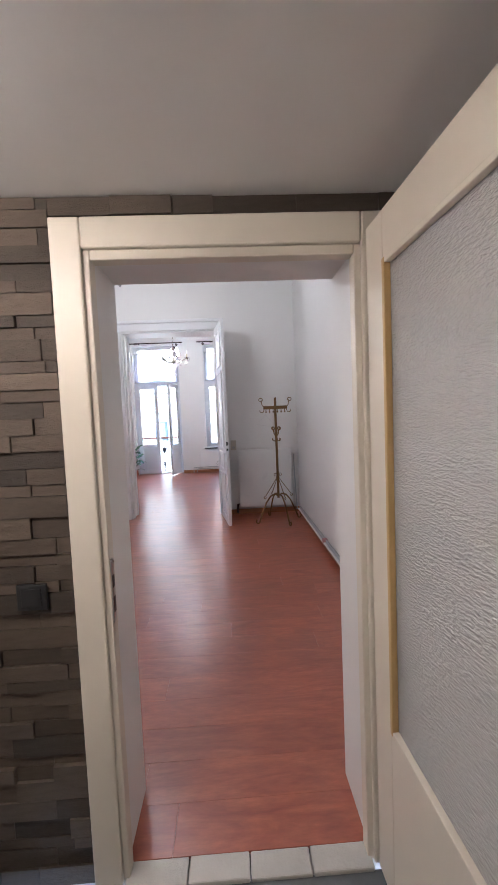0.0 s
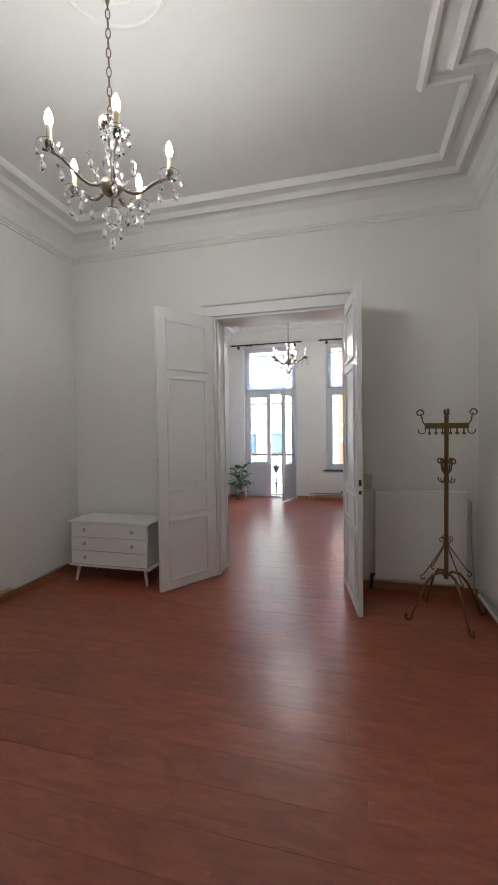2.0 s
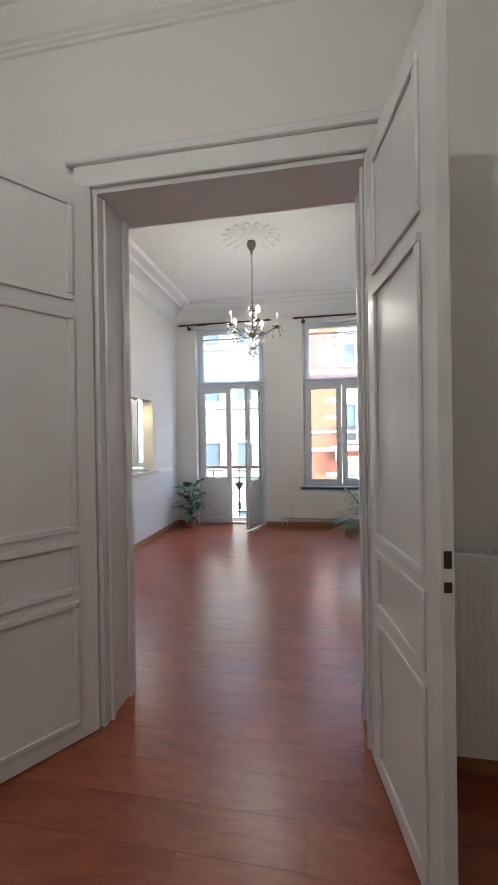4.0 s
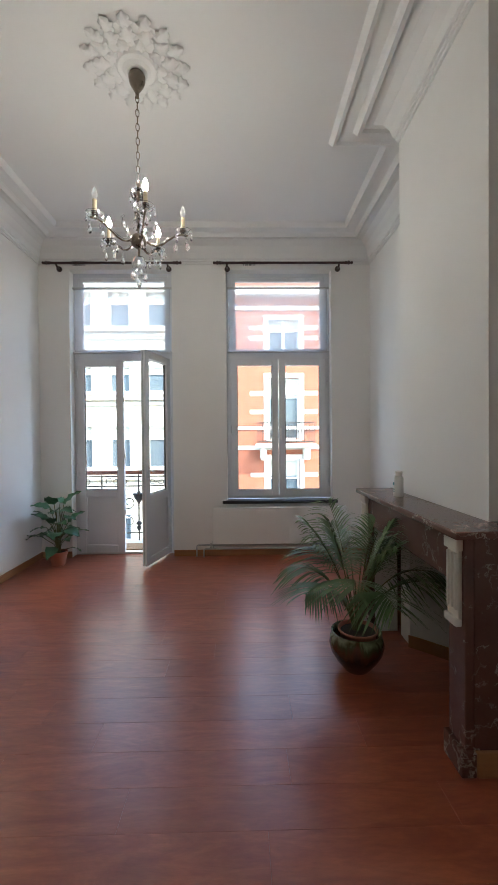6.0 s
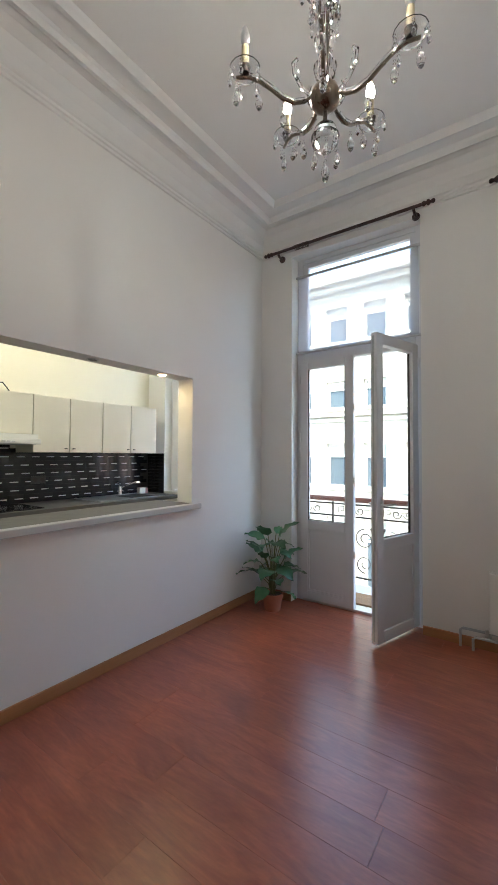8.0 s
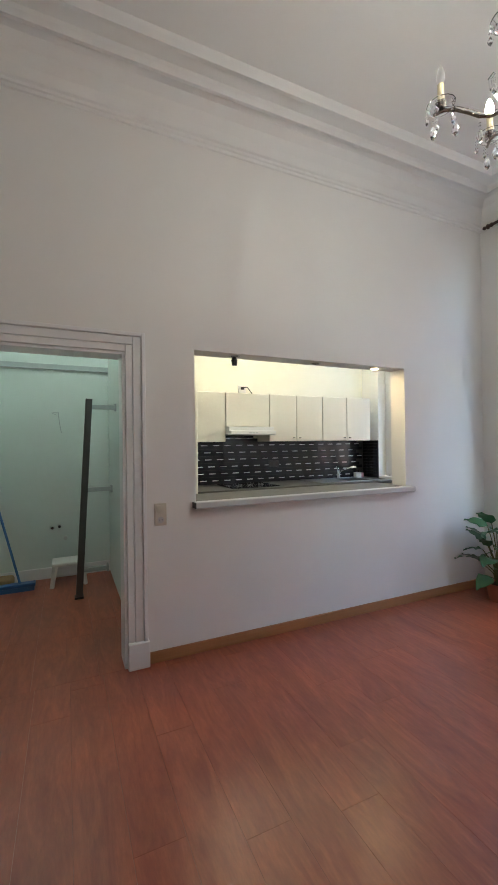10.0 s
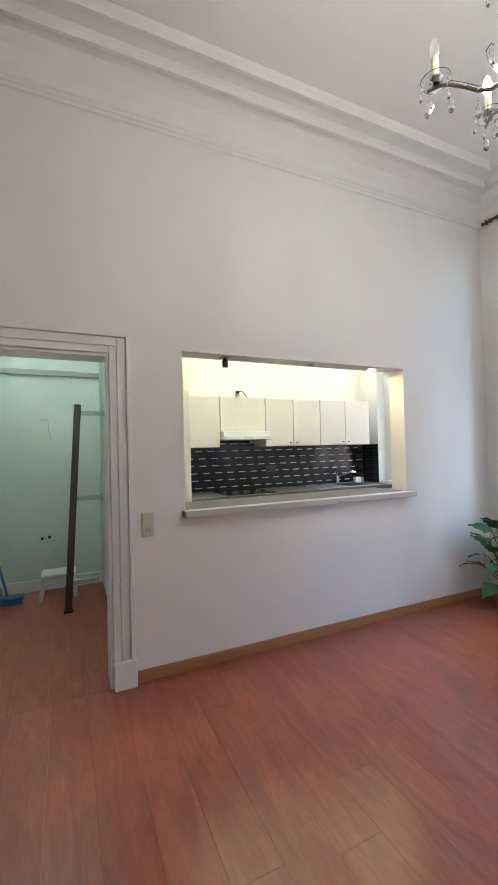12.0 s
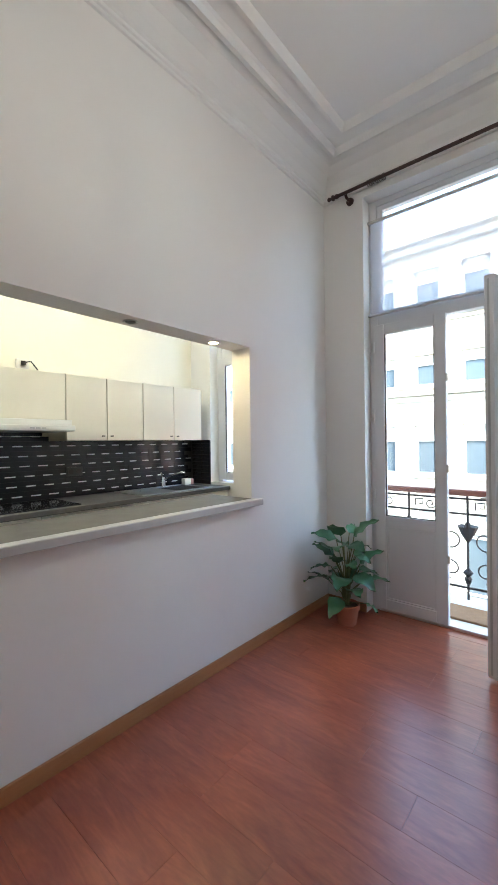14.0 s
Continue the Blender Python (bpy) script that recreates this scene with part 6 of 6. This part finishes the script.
# ---------------------------------------------------------------- kitchen tiles
def tiles():
    t = thing("splashback", 0, 0, 0, "glossy black strip-tile splashback with pale glints", "splashback", kind="structure")
    part("backing", box(KK + 0.001, KK + 0.006, 8.35, N2 - 0.001, 0.97, 1.50), BLACK, t)
    part("backing", box(KK + 0.006, -4.588, N2 - 0.006, N2 - 0.001, 0.97, 1.48), BLACK, t)
    tw, th = 0.15, 0.042
    tile = box(0.006, 0.0125, -tw / 2 + 0.001, tw / 2 - 0.001, -th / 2 + 0.001, th / 2 - 0.001)
    tile = mesh_of(tile, "tile", BLACK_TILE)
    glints = bmesh.new()
    row = 0
    z = 0.975
    while z < 1.66:
        y = 8.35 + tw / 2 - (row % 3) * tw / 3
        while y < N2 - tw / 2:
            if (z < 1.48 or 8.70 < y < 9.25) and y - tw / 2 > 8.345:
                o = new("tile", tile)
                o.parent = t
                o.location = (KK, y, z + th / 2)
                # thin pale strips stand in for window light glinting on the glaze
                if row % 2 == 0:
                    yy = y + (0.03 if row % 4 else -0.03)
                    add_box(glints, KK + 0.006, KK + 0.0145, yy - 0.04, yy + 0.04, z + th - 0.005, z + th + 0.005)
            y += tw
        z += th
        row += 1
    part("glint_strip", glints, GLINT, t, "pale strips in place of glints on the tiles")
    side = mesh_of(box(-tw / 2 + 0.001, tw / 2 - 0.001, -0.0125, -0.006, -th / 2 + 0.001, th / 2 - 0.001), "tile", BLACK_TILE)
    for r in range(12):
        for k in range(2):
            o = new("tile", side)
            o.parent = t
            o.location = (KK + 0.09 + k * tw, N2, 0.975 + th * (r + 0.5))


tiles()

# ---------------------------------------------------------------- floorboards
def floorboards(name, x0, x1, y0, y1, label):
    f = thing(name, 0, 0, 0, label, "floor", kind="structure")
    part("underlay", box(x0, x1, y0, y1, -0.12, -0.012), SOIL, f)
    wid, length, gap = 0.193, 1.285, 0.0003
    meshes = {}
    rnd = random.Random(5)
    row = 0
    y = y0
    while y < y1 - 1e-4:
        yb = min(y + wid, y1)
        x = x0 - rnd.random() * length
        while x < x1:
            a, b = max(x, x0), min(x + length, x1)
            if b - a > 0.01:
                key = (round(b - a, 3), round(yb - y, 3))
                if key not in meshes:
                    bm = box(-key[0] / 2 + gap, key[0] / 2 - gap, -key[1] / 2 + gap, key[1] / 2 - gap, -0.012, 0.0)
                    top = [e for e in bm.edges if all(v.co.z > -0.001 for v in e.verts)]
                    bmesh.ops.bevel(bm, geom=top, offset=0.0006, segments=1, affect="EDGES")
                    meshes[key] = mesh_of(bm, "plank", FLOOR)
                o = new("plank", meshes[key])
                o.location = ((a + b) / 2, (y + yb) / 2, 0)
                o.parent = f
            x += length
        y = yb
        row += 1


floorboards("floor_front", W1, E1, 1.15, N1 + 0.18, "glossy red-brown laminate plank floor")
floorboards("floor_living", W2, E2, N1 + 0.18, N2, "glossy red-brown laminate plank floor")
floorboards("floor_storeroom", KW, W2, S2, 7.53, "red-brown laminate plank floor")
structure("floor_kitchen", box(KW, W2 - 0.17, 7.65, N2, -0.12, 0), HALL_FLOOR, "grey kitchen floor", "floor")
structure("floor_window_reveal", box(FD[0], FD[1], N2, YF, -0.12, 0.001), FLOOR, "laminate in the window reveal", "floor")
